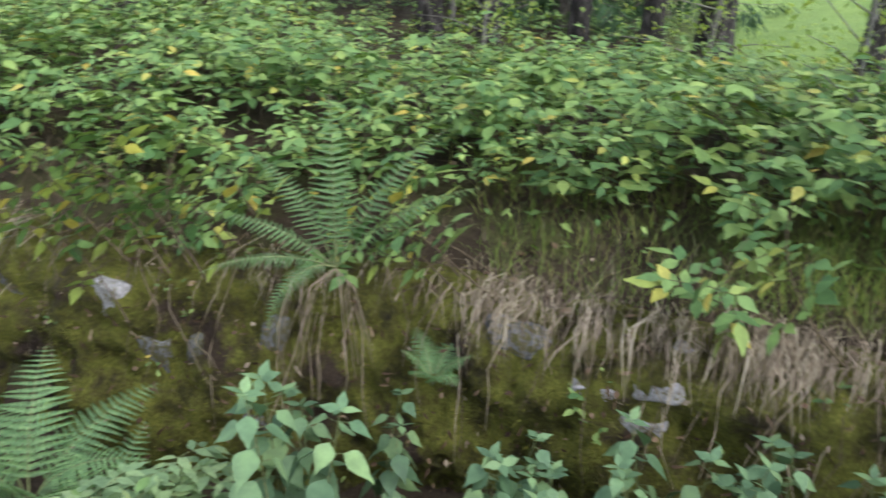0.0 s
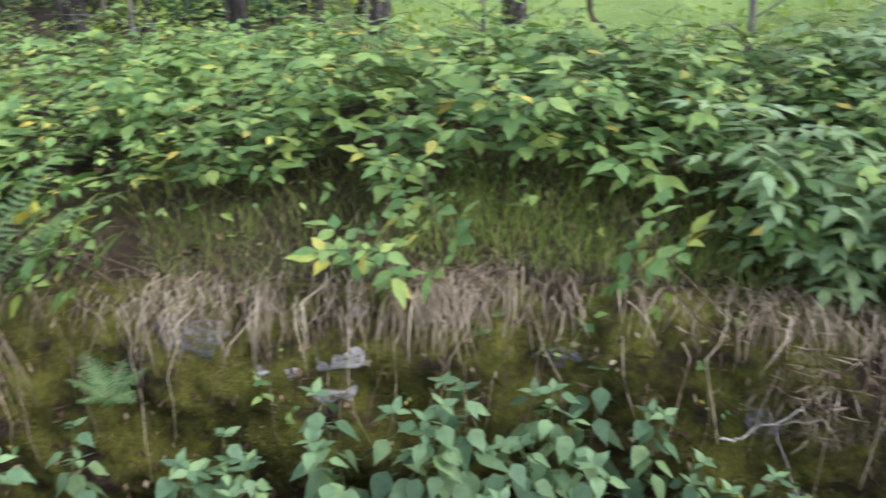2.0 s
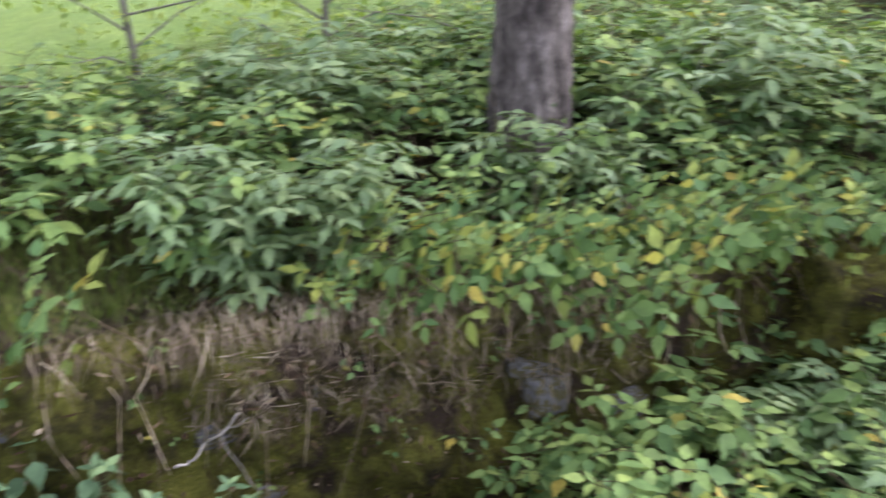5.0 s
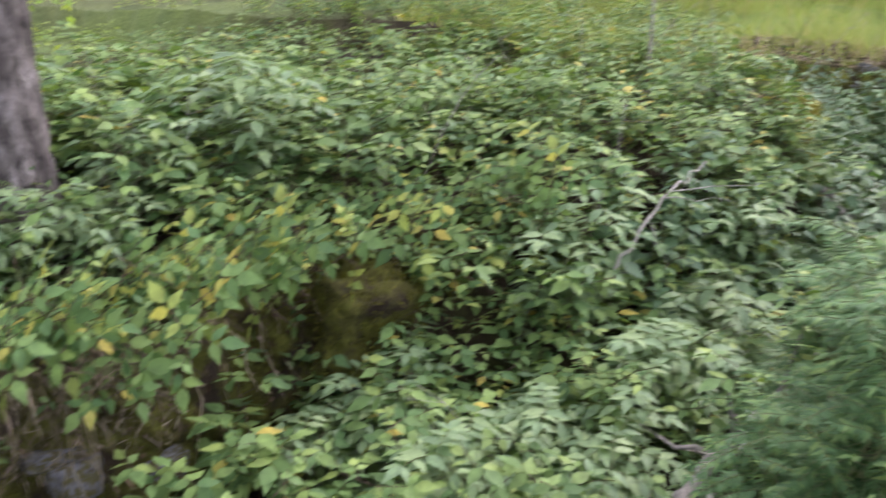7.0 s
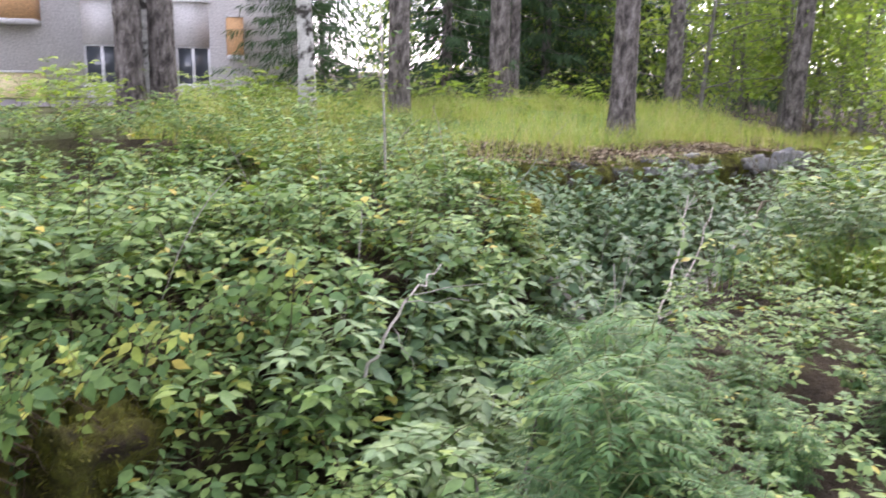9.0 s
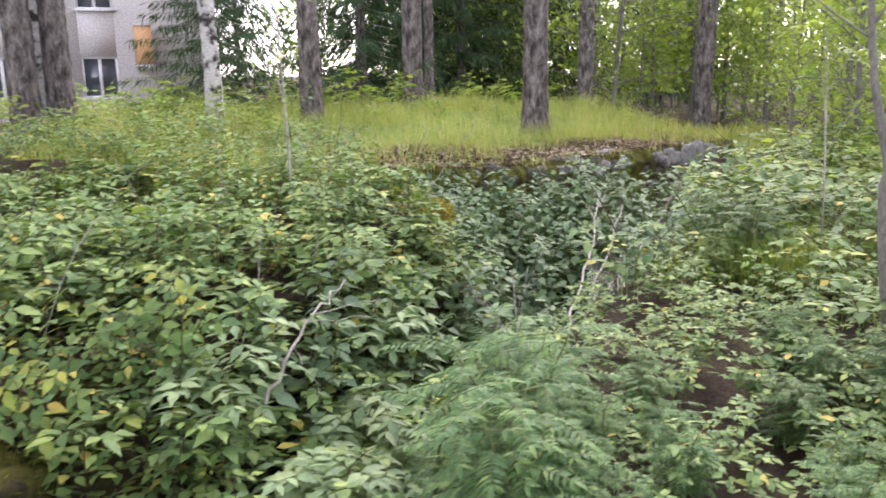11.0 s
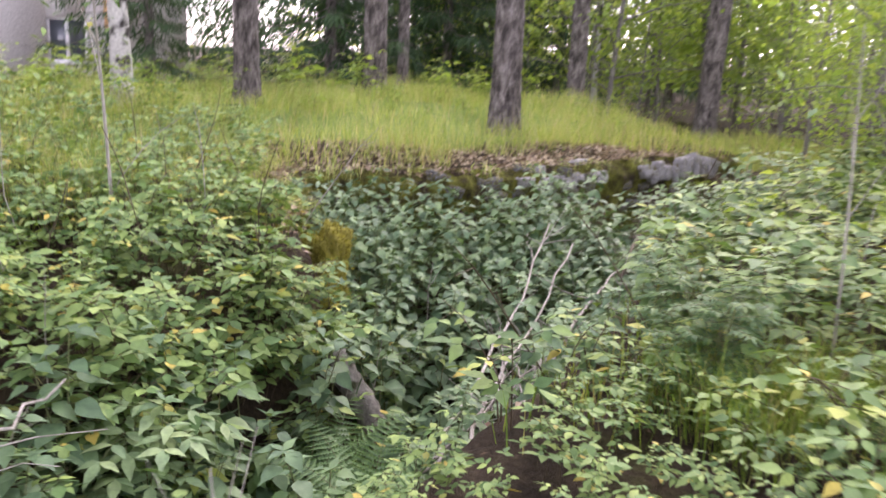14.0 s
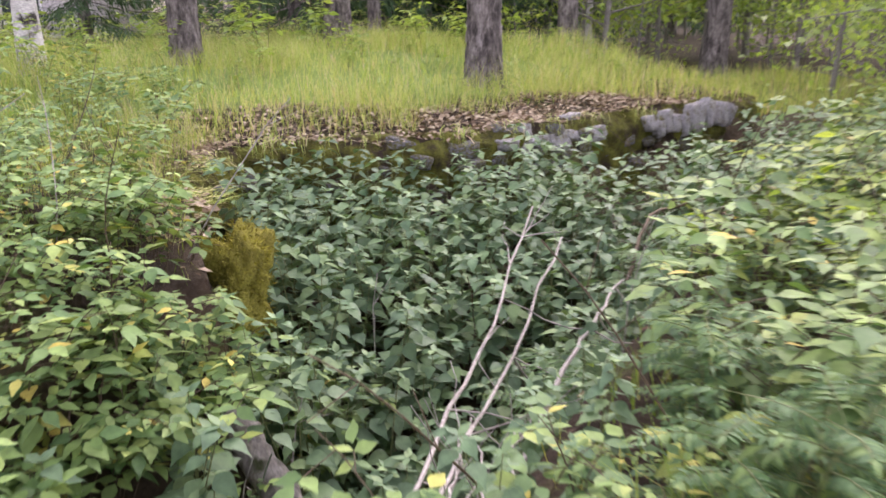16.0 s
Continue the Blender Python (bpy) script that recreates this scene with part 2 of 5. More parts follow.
def leaf_template(width, rows=3, fold=0.18, droop=0.25, widest=0.4, teeth=0.0):
    """A leaf of length 1 along +y, its face to +z, folded along the midrib and drooping to its tip."""
    s = np.linspace(0, 1, rows + 2)
    w = np.where(s < widest, np.sin(s / widest * np.pi / 2) ** 0.8, np.abs(np.cos((s - widest) / (1 - widest) * np.pi / 2)) ** 1.7) * width / 2
    w[0] = w[-1] = 0
    z = -droop * s**2
    mid = np.stack([0 * s, s, z], 1)
    verts, faces = [*mid], []
    for side in (-1, 1):
        ids = [0]
        for i in range(1, rows + 1):
            verts.append(np.array([side * w[i], s[i] + (teeth if i % 2 else -teeth), z[i] + fold * w[i]]))
            ids.append(len(verts) - 1)
        ids.append(rows + 1)
        for i in range(rows + 1):
            a = [i, i + 1, ids[i + 1], ids[i]]
            a = a if side < 0 else a[::-1]
            faces.append(list(dict.fromkeys(a)))
    tris = []
    for f in faces:
        tris.append(f[:3])
        if len(f) == 4:
            tris.append([f[0], f[2], f[3]])
    return np.array(verts), np.array(tris)


def scatter(soup, template, base, along, face, size, slot=0):
    """Copies of a template: base points, directions of the midrib, directions of the face, sizes."""
    tv, tf = template
    base, along, face = (np.asarray(a, float).reshape(-1, 3) for a in (base, along, face))
    k = len(base)
    if not k:
        return
    y = unit(along)
    x = unit(np.cross(y, face))
    z = np.cross(x, y)
    size = np.broadcast_to(np.asarray(size, float).reshape(-1, 1, 1), (k, 1, 1))
    v = base[:, None] + size * (tv[None, :, :1] * x[:, None] + tv[None, :, 1:2] * y[:, None] + tv[None, :, 2:] * z[:, None])
    f = tf[None] + (np.arange(k) * len(tv))[:, None, None]
    soup.add(v.reshape(-1, 3), f.reshape(-1, tf.shape[1]), slot)


def tube(soup, pts, radii, sides=5, slot=0, rough=0.0):
    """A tapering tube along a line of points, closed at its end."""
    pts = np.asarray(pts, float)
    k = len(pts)
    radii = np.broadcast_to(np.asarray(radii, float), (k,))
    d = unit(np.gradient(pts, axis=0))
    ref = np.where(np.abs(d[:, 2:]) > 0.9, [[1.0, 0, 0]], [[0, 0, 1.0]])
    a = unit(np.cross(d, ref))
    for i in range(1, k):
        if a[i] @ a[i - 1] < 0:
            a[i] = -a[i]
    b = np.cross(d, a)
    th = np.arange(sides) / sides * 2 * np.pi
    r = radii[:, None] * (1 + rough * rng.uniform(-1, 1, (k, sides)))
    v = pts[:, None] + r[..., None] * (np.cos(th)[None, :, None] * a[:, None] + np.sin(th)[None, :, None] * b[:, None])
    i, j = np.meshgrid(np.arange(k - 1), np.arange(sides), indexing="ij")
    j2 = (j + 1) % sides
    f = np.stack([i * sides + j, i * sides + j2, (i + 1) * sides + j2, (i + 1) * sides + j], -1).reshape(-1, 4)
    soup.add(v.reshape(-1, 3), f, slot)
    soup.add(v[-1], np.array([[0, n, n + 1] for n in range(1, sides - 1)]), slot)


def box(soup, lo, hi, slot=0):
    x0, y0, z0 = lo
    x1, y1, z1 = hi
    v = [(x0, y0, z0), (x1, y0, z0), (x1, y1, z0), (x0, y1, z0), (x0, y0, z1), (x1, y0, z1), (x1, y1, z1), (x0, y1, z1)]
    soup.add(v, [[3, 2, 1, 0], [4, 5, 6, 7], [0, 1, 5, 4], [1, 2, 6, 5], [2, 3, 7, 6], [3, 0, 4, 7]], slot)
    return soup


def part(name, soup, material, parent, label=""):
    """One mesh object under a thing or under a part."""
    ob = new(name, soup.mesh(name, material if isinstance(material, list) else [material]) if isinstance(soup, Soup) else soup)
    ob.parent = parent
    return tagged(ob, label) if label else ob


def thing(name, label, category, group="", kind="", data=None):
    return tagged(new(name, data), label, category, group, kind)


def warp(v, m):
    m = np.array(m)
    return v @ m[:3, :3].T + m[:3, 3]


# ---- the lie of the land ----
LEFT = np.array([(-9, 6.4, 0.25), (-3, 3.75, 0.12), (-1.2, 3.1, 0.03), (0, 3.0, 0.0), (0.87, 2.67, -0.03), (1.42, 2.48, 0.0), (2.4, 1.85, 0.02), (3.4, 0.95, 0.02),
                 (4.5, 0.05, 0.05), (5.3, -1.2, 0.12), (6.4, -2.6, 0.2), (7.4, -3.5, 0.3), (8.3, -3.6, 0.4), (9.3, -3.5, 0.45), (10.3, -4.0, 0.46), (10.0, -5.9, 0.48), (10.8, -9.2, 0.5), (11.2, -10.2, 0.5)])
RIGHT = np.array([(-9, 3.6), (-3, 1.9), (0, 1.35), (1.1, 0.6), (1.4, -0.6), (2.0, -1.6), (3.1, -2.4), (4.3, -3.2), (5.3, -4.3), (6.5, -5.8), (8.0, -7.6), (9.7, -9.7), (11.2, -10.2)])


def to_line(x, y, line):
    """Distance to a line of points, and how far along it the nearest place lies."""
    best, along, run = np.full(x.shape, 1e9), np.zeros(x.shape), 0.0
    for a, b in zip(line[:-1, :2], line[1:, :2]):
        ab = b - a
        k = np.clip(((x - a[0]) * ab[0] + (y - a[1]) * ab[1]) / (ab @ ab), 0, 1)
        d = np.hypot(x - a[0] - k * ab[0], y - a[1] - k * ab[1])
        along = np.where(d < best, run + k, along)
        best = np.minimum(best, d)
        run += 1
    return best, along


def inside(x, y):
    ring = np.concatenate([LEFT[:, :2], RIGHT[::-1][1:]])
    hit = np.zeros(x.shape, bool)
    for (x0, y0), (x1, y1) in zip(ring, np.roll(ring, -1, 0)):
        cross = ((y0 > y) != (y1 > y)) & (x < (x1 - x0) * (y - y0) / (y1 - y0 + 1e-12) + x0)
        hit ^= cross
    return hit


def smooth(a, lo, hi):
    t = np.clip((a - lo) / (hi - lo), 0, 1)
    return t * t * (3 - 2 * t)


def ripple(x, y):
    return 0.05 * np.sin(1.3 * x + 0.7 * y) * np.cos(1.1 * y - 0.4 * x) + 0.025 * np.sin(3.7 * x - 2.1 * y + 1) + 0.015 * np.sin(7.1 * y + 5.3 * x)


def height(x, y):
    """The ground's height at a place of the plan."""
    x, y = np.asarray(x, float), np.asarray(y, float)
    dl, al = to_line(x, y, LEFT)
    dr, _ = to_line(x, y, RIGHT)
    top = np.interp(al, np.arange(len(LEFT)), LEFT[:, 2])
    east = smooth(x, 4.0, 9.0)
    far = np.hypot(x - 3, y)
    north = 0.26 * smooth(dl, 0, 0.9) - 0.65 * smooth(dl, 1.4, 7)
    mound = 0.12 * smooth(dl, 0, 1) + 0.32 * smooth(dl, 0.8, 3.2) - 0.35 * smooth(dl, 5, 16)
    out_left = top + north * (1 - east) + mound * east
    out_right = 0.32 * smooth(x - 0.5 * y, 0.2, 2.4) + 0.12 * smooth(dr, 1.0, 3.0) * smooth(x, 1, 3) - 0.25 * smooth(far, 9, 25)
    floor_z = -0.85 - 0.3 * smooth(x, 4.4, 5.4) + 0.86 * smooth(x, 6.4, 9.0)
    pit = floor_z + (out_right - floor_z) * (1 - smooth(dr, 0, 0.9))
    bank = smooth(x, 3.9, 4.9) * (1 - smooth(x, 6.7, 7.5))
    pit = np.where(bank > 0, np.maximum(pit, floor_z + bank * (top - floor_z) * (1 - smooth(dl, -0.1, 1.0))), pit)
    z = np.where(inside(x, y), pit, np.where(dl < dr, out_left, out_right))
    return z + ripple(x, y)


def hz(x, y):
    return float(height(np.array([x]), np.array([y]))[0])


u = np.linspace(-1, 1, 270)
gx, gy = 3.5 + 3.4 * np.sinh(5.2 * u), -1.0 + 3.4 * np.sinh(5.2 * u)
X, Y = np.meshgrid(gx, gy, indexing="ij")
ground_soup = Soup()
i, j = np.meshgrid(np.arange(269), np.arange(269), indexing="ij")
ground_soup.add(np.stack([X, Y, height(X, Y)], -1), np.stack([i * 270 + j, (i + 1) * 270 + j, (i + 1) * 270 + j + 1, i * 270 + j + 1], -1).reshape(-1, 4))
ground = thing("ground", "dark leaf-covered forest earth with a shallow trench, lawn beyond", "ground", kind="structure", data=ground_soup.mesh("ground", [GROUND]))
lawn = ground.data.attributes.new("lawn", "FLOAT", "POINT")
lawn.data.foreach_set("value", (smooth(np.hypot(X - 3, Y), 5.5, 8.5) * (1 - smooth(X, 12, 17) * smooth(-Y, -6, 2)) * (1 - 0.75 * smooth(X, 8, 13)) * smooth(X - 0.3 * Y, -0.6, 0.6) * smooth(Y, -3, 3) + 0.9 * smooth(X, 8.6, 9.6) * (1 - smooth(X, 15, 18)) * smooth(Y, -12.5, -10.5) * (1 - smooth(Y, -2, 0)) * smooth(to_line(X.ravel(), Y.ravel(), LEFT)[0].reshape(X.shape), 0.9, 1.6)).clip(0, 1).astype(np.float32).ravel())


def lumps(seed, cuts=2, wobble=0.28, flat=(1, 1, 1), square=0.7):
    """A rough stone: a ball pushed about by noise."""
    bm = bmesh.new()
    bmesh.ops.create_icosphere(bm, subdivisions=cuts, radius=1)
    for v in bm.verts:
        k = 1 + wobble * noise.noise(v.co * 1.3 + Vector((seed * 7.1, seed, 0))) + 0.4 * wobble * noise.noise(v.co * 3.7 + Vector((0, seed * 3.3, seed)))
        c = Vector([math.copysign(abs(a) ** square, a) for a in v.co])
        v.co = Vector([c[n] * k * flat[n] for n in range(3)])
    me = bpy.data.meshes.new("stone")
    bm.to_mesh(me)
    bm.free()
    me.polygons.foreach_set("use_smooth", [True] * len(me.polygons))
    return me


def bank_face(name, label, line, depth, material, lean=0.18, reach=0.1, rows=28, rough=0.07):
    """The steep face of the trench: a lumpy sheet with a rolled top, following the edge."""
    pts = []
    for a, b in zip(line[:-1], line[1:]):
        n = max(2, int(np.hypot(*(b - a)[:2]) / 0.035))
        pts += [a + (b - a) * k / n for k in range(n)]
    pts = np.array([*pts, line[-1]])
    d = unit(np.gradient(pts[:, :2], axis=0))
    kernel = np.ones(9) / 9
    d = unit(np.stack([np.convolve(np.pad(d[:, c], 4, "edge"), kernel, "valid") for c in (0, 1)], 1))
    out = np.stack([d[:, 1], -d[:, 0]], 1)
    grid = []
    for r in range(rows):
        k = r / (rows - 1)
        push = -0.25 * (1 - min(1, k * 6)) + reach + lean * k
        z = pts[:, 2] + 0.03 - (0.0 if k < 0.08 else (k - 0.08) * depth)
        row = []
        for n in range(len(pts)):
            q = Vector((pts[n, 0] * 2.3, pts[n, 1] * 2.3, z[n] * 2.6))
            w = rough * (noise.noise(q) + 0.55 * noise.noise(q * 2.9) + 0.35 * noise.noise(q * 7.0) + 0.2 * noise.noise(q * 16.0))
            row.append((pts[n, 0] + out[n, 0] * (push + w), pts[n, 1] + out[n, 1] * (push + w), z[n] + 0.35 * w))
        grid.append(row)
    s = Soup()
    k = len(pts)
    i, j = np.meshgrid(np.arange(rows - 1), np.arange(k - 1), indexing="ij")
    s.add(grid, np.stack([i * k + j, (i + 1) * k + j, (i + 1) * k + j + 1, i * k + j + 1], -1).reshape(-1, 4))
    return thing(name, label, "wall", kind="structure", data=s.mesh(name, [material])), pts, out


mossy_wall, wall_pts, wall_out = bank_face("wall_north", "moss-covered stone retaining wall of a trench", LEFT[1:10], 1.25, MOSS, rough=0.13)
far_wall, far_pts, far_out = bank_face("wall_east", "crumbling mossy stone wall at the trench's far end", LEFT[12:], 1.2, MOSS, 0.1, 0.06)

stone_meshes = []
for n in range(6):
    me = lumps(n + 1, 3, 0.3, (1, 0.55, 0.7 + 0.05 * n), 0.42)
    me.materials.append(STONE if n % 2 else PALESTONE)
    stone_meshes.append(me)


def set_stone(wall, mesh, x, y, z, size, turn):
    ob = part("stone", mesh, None, wall)
    ob.matrix_basis = pose(x, y, z, rng.uniform(-15, 15), rng.uniform(-15, 15), turn) @ Matrix.Diagonal((*size, 1))


for n in range(16):
    k = rng.integers(5, len(wall_pts) - 5)
    p, o = wall_pts[k], wall_out[k]
    s = rng.uniform(0.04, 0.12)
    down = rng.uniform(0.1, 0.85)
    push = 0.1 + 0.18 * down / 1.2 + rng.uniform(-0.08, -0.045)
    set_stone(mossy_wall, stone_meshes[1 + 2 * (n % 3)], p[0] + o[0] * push, p[1] + o[1] * push, p[2] - down, (s * rng.uniform(0.7, 1.3), s * 0.9, s * rng.uniform(0.6, 1.2)), math.degrees(math.atan2(o[1], o[0])) + 90)
# bare patches where the stone shows through the moss
for x, y, z, w, h, kind in ((0.38, 2.78, -0.14, 0.1, 0.035, 0), (0.62, 2.55, -0.2, 0.07, 0.03, 2), (0.83, 2.5, -0.16, 0.085, 0.04, 4), (0.8, 2.53, -0.33, 0.09, 0.05, 0), (0.96, 2.58, -0.05, 0.05, 0.04, 2), 
                            (-1.16, 2.98, -0.36, 0.07, 0.12, 1), (-0.98, 2.95, -0.33, 0.03, 0.09, 3), (-0.64, 2.91, -0.23, 0.05, 0.08, 5), (-1.84, 3.22, -0.18, 0.11, 0.09, 1), (-0.75, 2.84, -0.58, 0.07, 0.05, 3), (-1.33, 2.98, -0.1, 0.07, 0.1, 0),
                            (3.3, 0.93, -0.32, 0.13, 0.05, 1), (3.47, 0.6, -0.5, 0.1, 0.06, 5), (3.6, 0.7, -0.25, 0.16, 0.1, 1), (2.27, 1.76, -0.34, 0.1, 0.05, 3)):
    k = np.argmin(np.hypot(wall_pts[:, 0] - x, wall_pts[:, 1] - y))
    o = wall_out[k]
    set_stone(mossy_wall, stone_meshes[kind], x - 0.02 * o[0], y - 0.02 * o[1], z, (1.1 * w, 0.07, 1.1 * h), math.degrees(math.atan2(o[1], o[0])) + 90 + rng.uniform(-10, 10))
run = 40
while run < len(far_pts) - 30:
    p, o = far_pts[run], far_out[run]
    w = rng.uniform(0.06, 0.16)
    for row in range(5):
        if rng.random() < (0.4 if row < 2 else 0.5) * (1 if p[1] < -5.6 else 0.4) and not (p[1] < -7.7 and row < 2):
            h = rng.uniform(0.045, 0.09)
            push = -0.03 + 0.03 * row + rng.uniform(-0.05, 0.02)
            set_stone(far_wall, stone_meshes[int(rng.integers(0, 6)) if p[1] < -5.6 and row < 2 else 1 + 2 * int(rng.integers(0, 3))], p[0] + o[0] * push + rng.normal(0, 0.05), p[1] + o[1] * push + rng.normal(0, 0.05), p[2] - 0.02 - 0.12 * row + rng.uniform(-0.05, 0.03), (w * rng.uniform(0.5, 1.1), 0.14, h), math.degrees(math.atan2(o[1], o[0])) + 90 + rng.uniform(-25, 25))
    run += max(2, int(w * 1.7 / 0.035))

# upright pale slabs that cap the wall's end, and bare stones along its middle
rng_w = np.random.default_rng(31)
for n in range(22):
    end = n < 11
    y = -8.15 - 0.125 * n if end else -5.95 - 0.15 * (n - 11)
    k = int(np.argmin(np.abs(far_pts[:, 1] - y) + (far_pts[:, 1] > -5) * 9))
    p, o = far_pts[k], far_out[k]
    if end or n % 5 in (0, 1, 3):
        size = (rng_w.uniform(0.035, 0.06), 0.14, rng_w.uniform(0.1, 0.22)) if end else (rng_w.uniform(0.07, 0.13), 0.12, rng_w.uniform(0.07, 0.14))
        set_stone(far_wall, stone_meshes[(n % 3) * 2 + (0 if end or n % 3 == 0 else 1)], p[0] + (0.12 if end else 0.06) * o[0], p[1] + (0.12 if end else 0.06) * o[1], p[2] - (0.1 if end else 0.16) + (rng_w.uniform(-0.07, 0.05) if end else rng_w.uniform(-0.16, 0.04)), size, math.degrees(math.atan2(o[1], o[0])) + 90 + rng_w.uniform(-12, 12))

# ---- plants: one function for each kind ----
OVATE = leaf_template(0.54, 3, 0.14, 0.12, 0.38, 0.012)
HEART = leaf_template(0.64, 7, 0.12, 0.28, 0.28, 0.014)
LANCE = leaf_template(0.42, 3, 0.16, 0.2, 0.42, 0.008)
SIMPLE = leaf_template(0.6, 1, 0.2, 0.15, 0.45)
FEATHER = leaf_template(0.3, 2, 0.2, 0.3, 0.35)
SPRAY = leaf_template(0.1, 1, 0.3, 0.3, 0.4)
SHOOT = leaf_template(0.2, 1, 0.3, 0.25, 0.4)
NEEDLELEAF = leaf_template(0.045, 1, 0.2, 0.2, 0.4)
SLIM = leaf_template(0.2, 2, 0.15, 0.3, 0.3)


def down_tilt(az, deg):
    a = np.radians(deg)
    return np.stack([np.cos(az) * np.cos(a), np.sin(az) * np.cos(a), -np.sin(a) + 0 * az], -1)


def face_of(along, jitter=0.25):
    up = np.array([0, 0, 1.0]) + rng.normal(0, jitter, along.shape)
    return up


def raspberry(leaf_size=0.075, canes=3, tall=0.9, yellow=0.0, gap=0.07):
    """A clump of arching canes with leaves of three or five leaflets. Returns stems, leaves, yellowed leaves."""
    stems, leaves, old = Soup(), Soup(), Soup()
    for _ in range(canes):
        az, h = rng.uniform(0, 2 * np.pi), tall * rng.uniform(0.65, 1.1)
        lean = rng.uniform(0.15, 0.5) * h
        s = np.linspace(0, 1, 7)
        foot = rng.uniform(-0.1, 0.1, 2)
        line = np.stack([foot[0] + lean * s**2 * np.cos(az), foot[1] + lean * s**2 * np.sin(az), h * (s - 0.22 * s**3)], 1)
        tube(stems, line, np.linspace(0.0035, 0.0015, 7), 4)
        nodes = int(h / gap)
        for k in range(2, nodes):
            t = 0.16 + 0.84 * k / nodes
            p = np.array([np.interp(t, s, line[:, c]) for c in range(3)])
            a = az + k * 2.4 + rng.uniform(-0.4, 0.4)
            out = down_tilt(np.array(a), rng.uniform(-35, 15))
            q = p + out * rng.uniform(0.06, 0.12)
            tube(stems, [p, q], 0.0016, 3)
            size = leaf_size * rng.uniform(0.65, 1.2) * (0.75 + 0.35 * (1 - t))
            many = rng.random() < 0.65
            az3 = a + np.array([0, 1.15, -1.15] + ([1.9, -1.9] if many else []))
            al = down_tilt(az3, rng.uniform(-14, 20, len(az3)))
            start = np.repeat(q[None], len(az3), 0)
            start[3:] = (p + q) / 2
            start[0] = q + out * 0.025
            sizes = size * np.array([1.15, 0.92, 0.92] + ([0.75, 0.75] if many else []))
            scatter(old if rng.random() < yellow * (1.4 - t) else leaves, OVATE, start, al, face_of(al), sizes)
    return stems, leaves, old


def nettle(tall=0.75, leaf_size=0.1, template=HEART, hang=(-6, 24)):
    """An upright stem with pairs of broad, drooping, toothed leaves."""
    stems, leaves = Soup(), Soup()
    for _ in range(2):
        foot, lean = rng.uniform(-0.09, 0.09, 2), rng.uniform(-0.12, 0.12, 2)
        h = tall * rng.uniform(0.75, 1.1)
        s = np.linspace(0, 1, 6)
        line = np.stack([foot[0] + lean[0] * s**1.5, foot[1] + lean[1] * s**1.5, h * s], 1)
        tube(stems, line, np.linspace(0.005, 0.002, 6), 4)
        k, z, turn = 0, 0.18 * h, rng.uniform(0, 3)
        while z < h:
            t = z / h
            p = np.array([np.interp(t, s, line[:, c]) for c in range(3)])
            az = np.array([turn, turn + np.pi]) + rng.uniform(-0.35, 0.35, 2)
            tip = p + down_tilt(az, -15) * 0.035
            for q in tip:
                tube(stems, [p, q], 0.0014, 3)
            al = down_tilt(az, rng.uniform(*hang, 2))
            scatter(leaves, template, tip, al, face_of(al, 0.2), leaf_size * (1.15 - 0.6 * t**2) * rng.uniform(0.8, 1.15, 2))
            turn += np.pi / 2 + rng.uniform(-0.2, 0.2)
            z += 0.09 * rng.uniform(0.8, 1.2) * (1.2 - 0.5 * t)
        al = down_tilt(turn + np.arange(4) * 1.6, rng.uniform(-45, 5, 4))
        scatter(leaves, OVATE, np.repeat(line[-1:], 4, 0), al, face_of(al), leaf_size * 0.45)
    return stems, leaves


def pinnate(soup, stems, p, az, tilt, length, leaflets, size, template=LANCE, slot=0):
    """One feather-shaped leaf: leaflets in pairs along a drooping stalk."""
    out = down_tilt(np.array(az), tilt)
    side = np.array([-np.sin(az), np.cos(az), 0])
    s = np.linspace(0.3, 1, leaflets)
    pts = p + out * (s * length)[:, None] - np.array([0, 0, 0.25]) * (s**2 * length)[:, None]
    tube(stems, np.vstack([p, pts]), 0.0018, 3)
    for sg in (-1, 1):
        al = unit(side * sg + 0.55 * out + rng.normal(0, 0.12, (leaflets, 3)) - [0, 0, 0.12])
        scatter(soup, template, pts, al, face_of(al, 0.2), size * (1.1 - 0.35 * s) * rng.uniform(0.85, 1.15, leaflets), slot)
    al = unit(out - [0, 0, 0.4])
    scatter(soup, template, pts[-1:], al[None], np.array([[0, 0, 1.0]]), size)


def elder(tall=0.9, stems_n=4, leaf=0.24, size=0.095, leaflets=3, template=LANCE):
    stems, leaves = Soup(), Soup()
    for _ in range(stems_n):
        az = rng.uniform(0, 2 * np.pi)
        h = tall * rng.uniform(0.7, 1.1)
        s = np.linspace(0, 1, 6)
        lean = rng.uniform(0.1, 0.45) * h
        line = np.stack([lean * s**1.6 * np.cos(az), lean * s**1.6 * np.sin(az), h * s], 1) + [*rng.uniform(-0.06, 0.06, 2), 0]
        tube(stems, line, np.linspace(0.009, 0.003, 6), 5)
        for k in range(7):
            t = 0.3 + 0.7 * k / 6
            p = np.array([np.interp(t, s, line[:, c]) for c in range(3)])
            for sg in (0, np.pi):
                pinnate(leaves, stems, p, az + k * np.pi / 2 + sg + rng.uniform(-0.3, 0.3), rng.uniform(-30, 10), leaf * rng.uniform(0.7, 1.1), leaflets, size, template)
    return stems, leaves


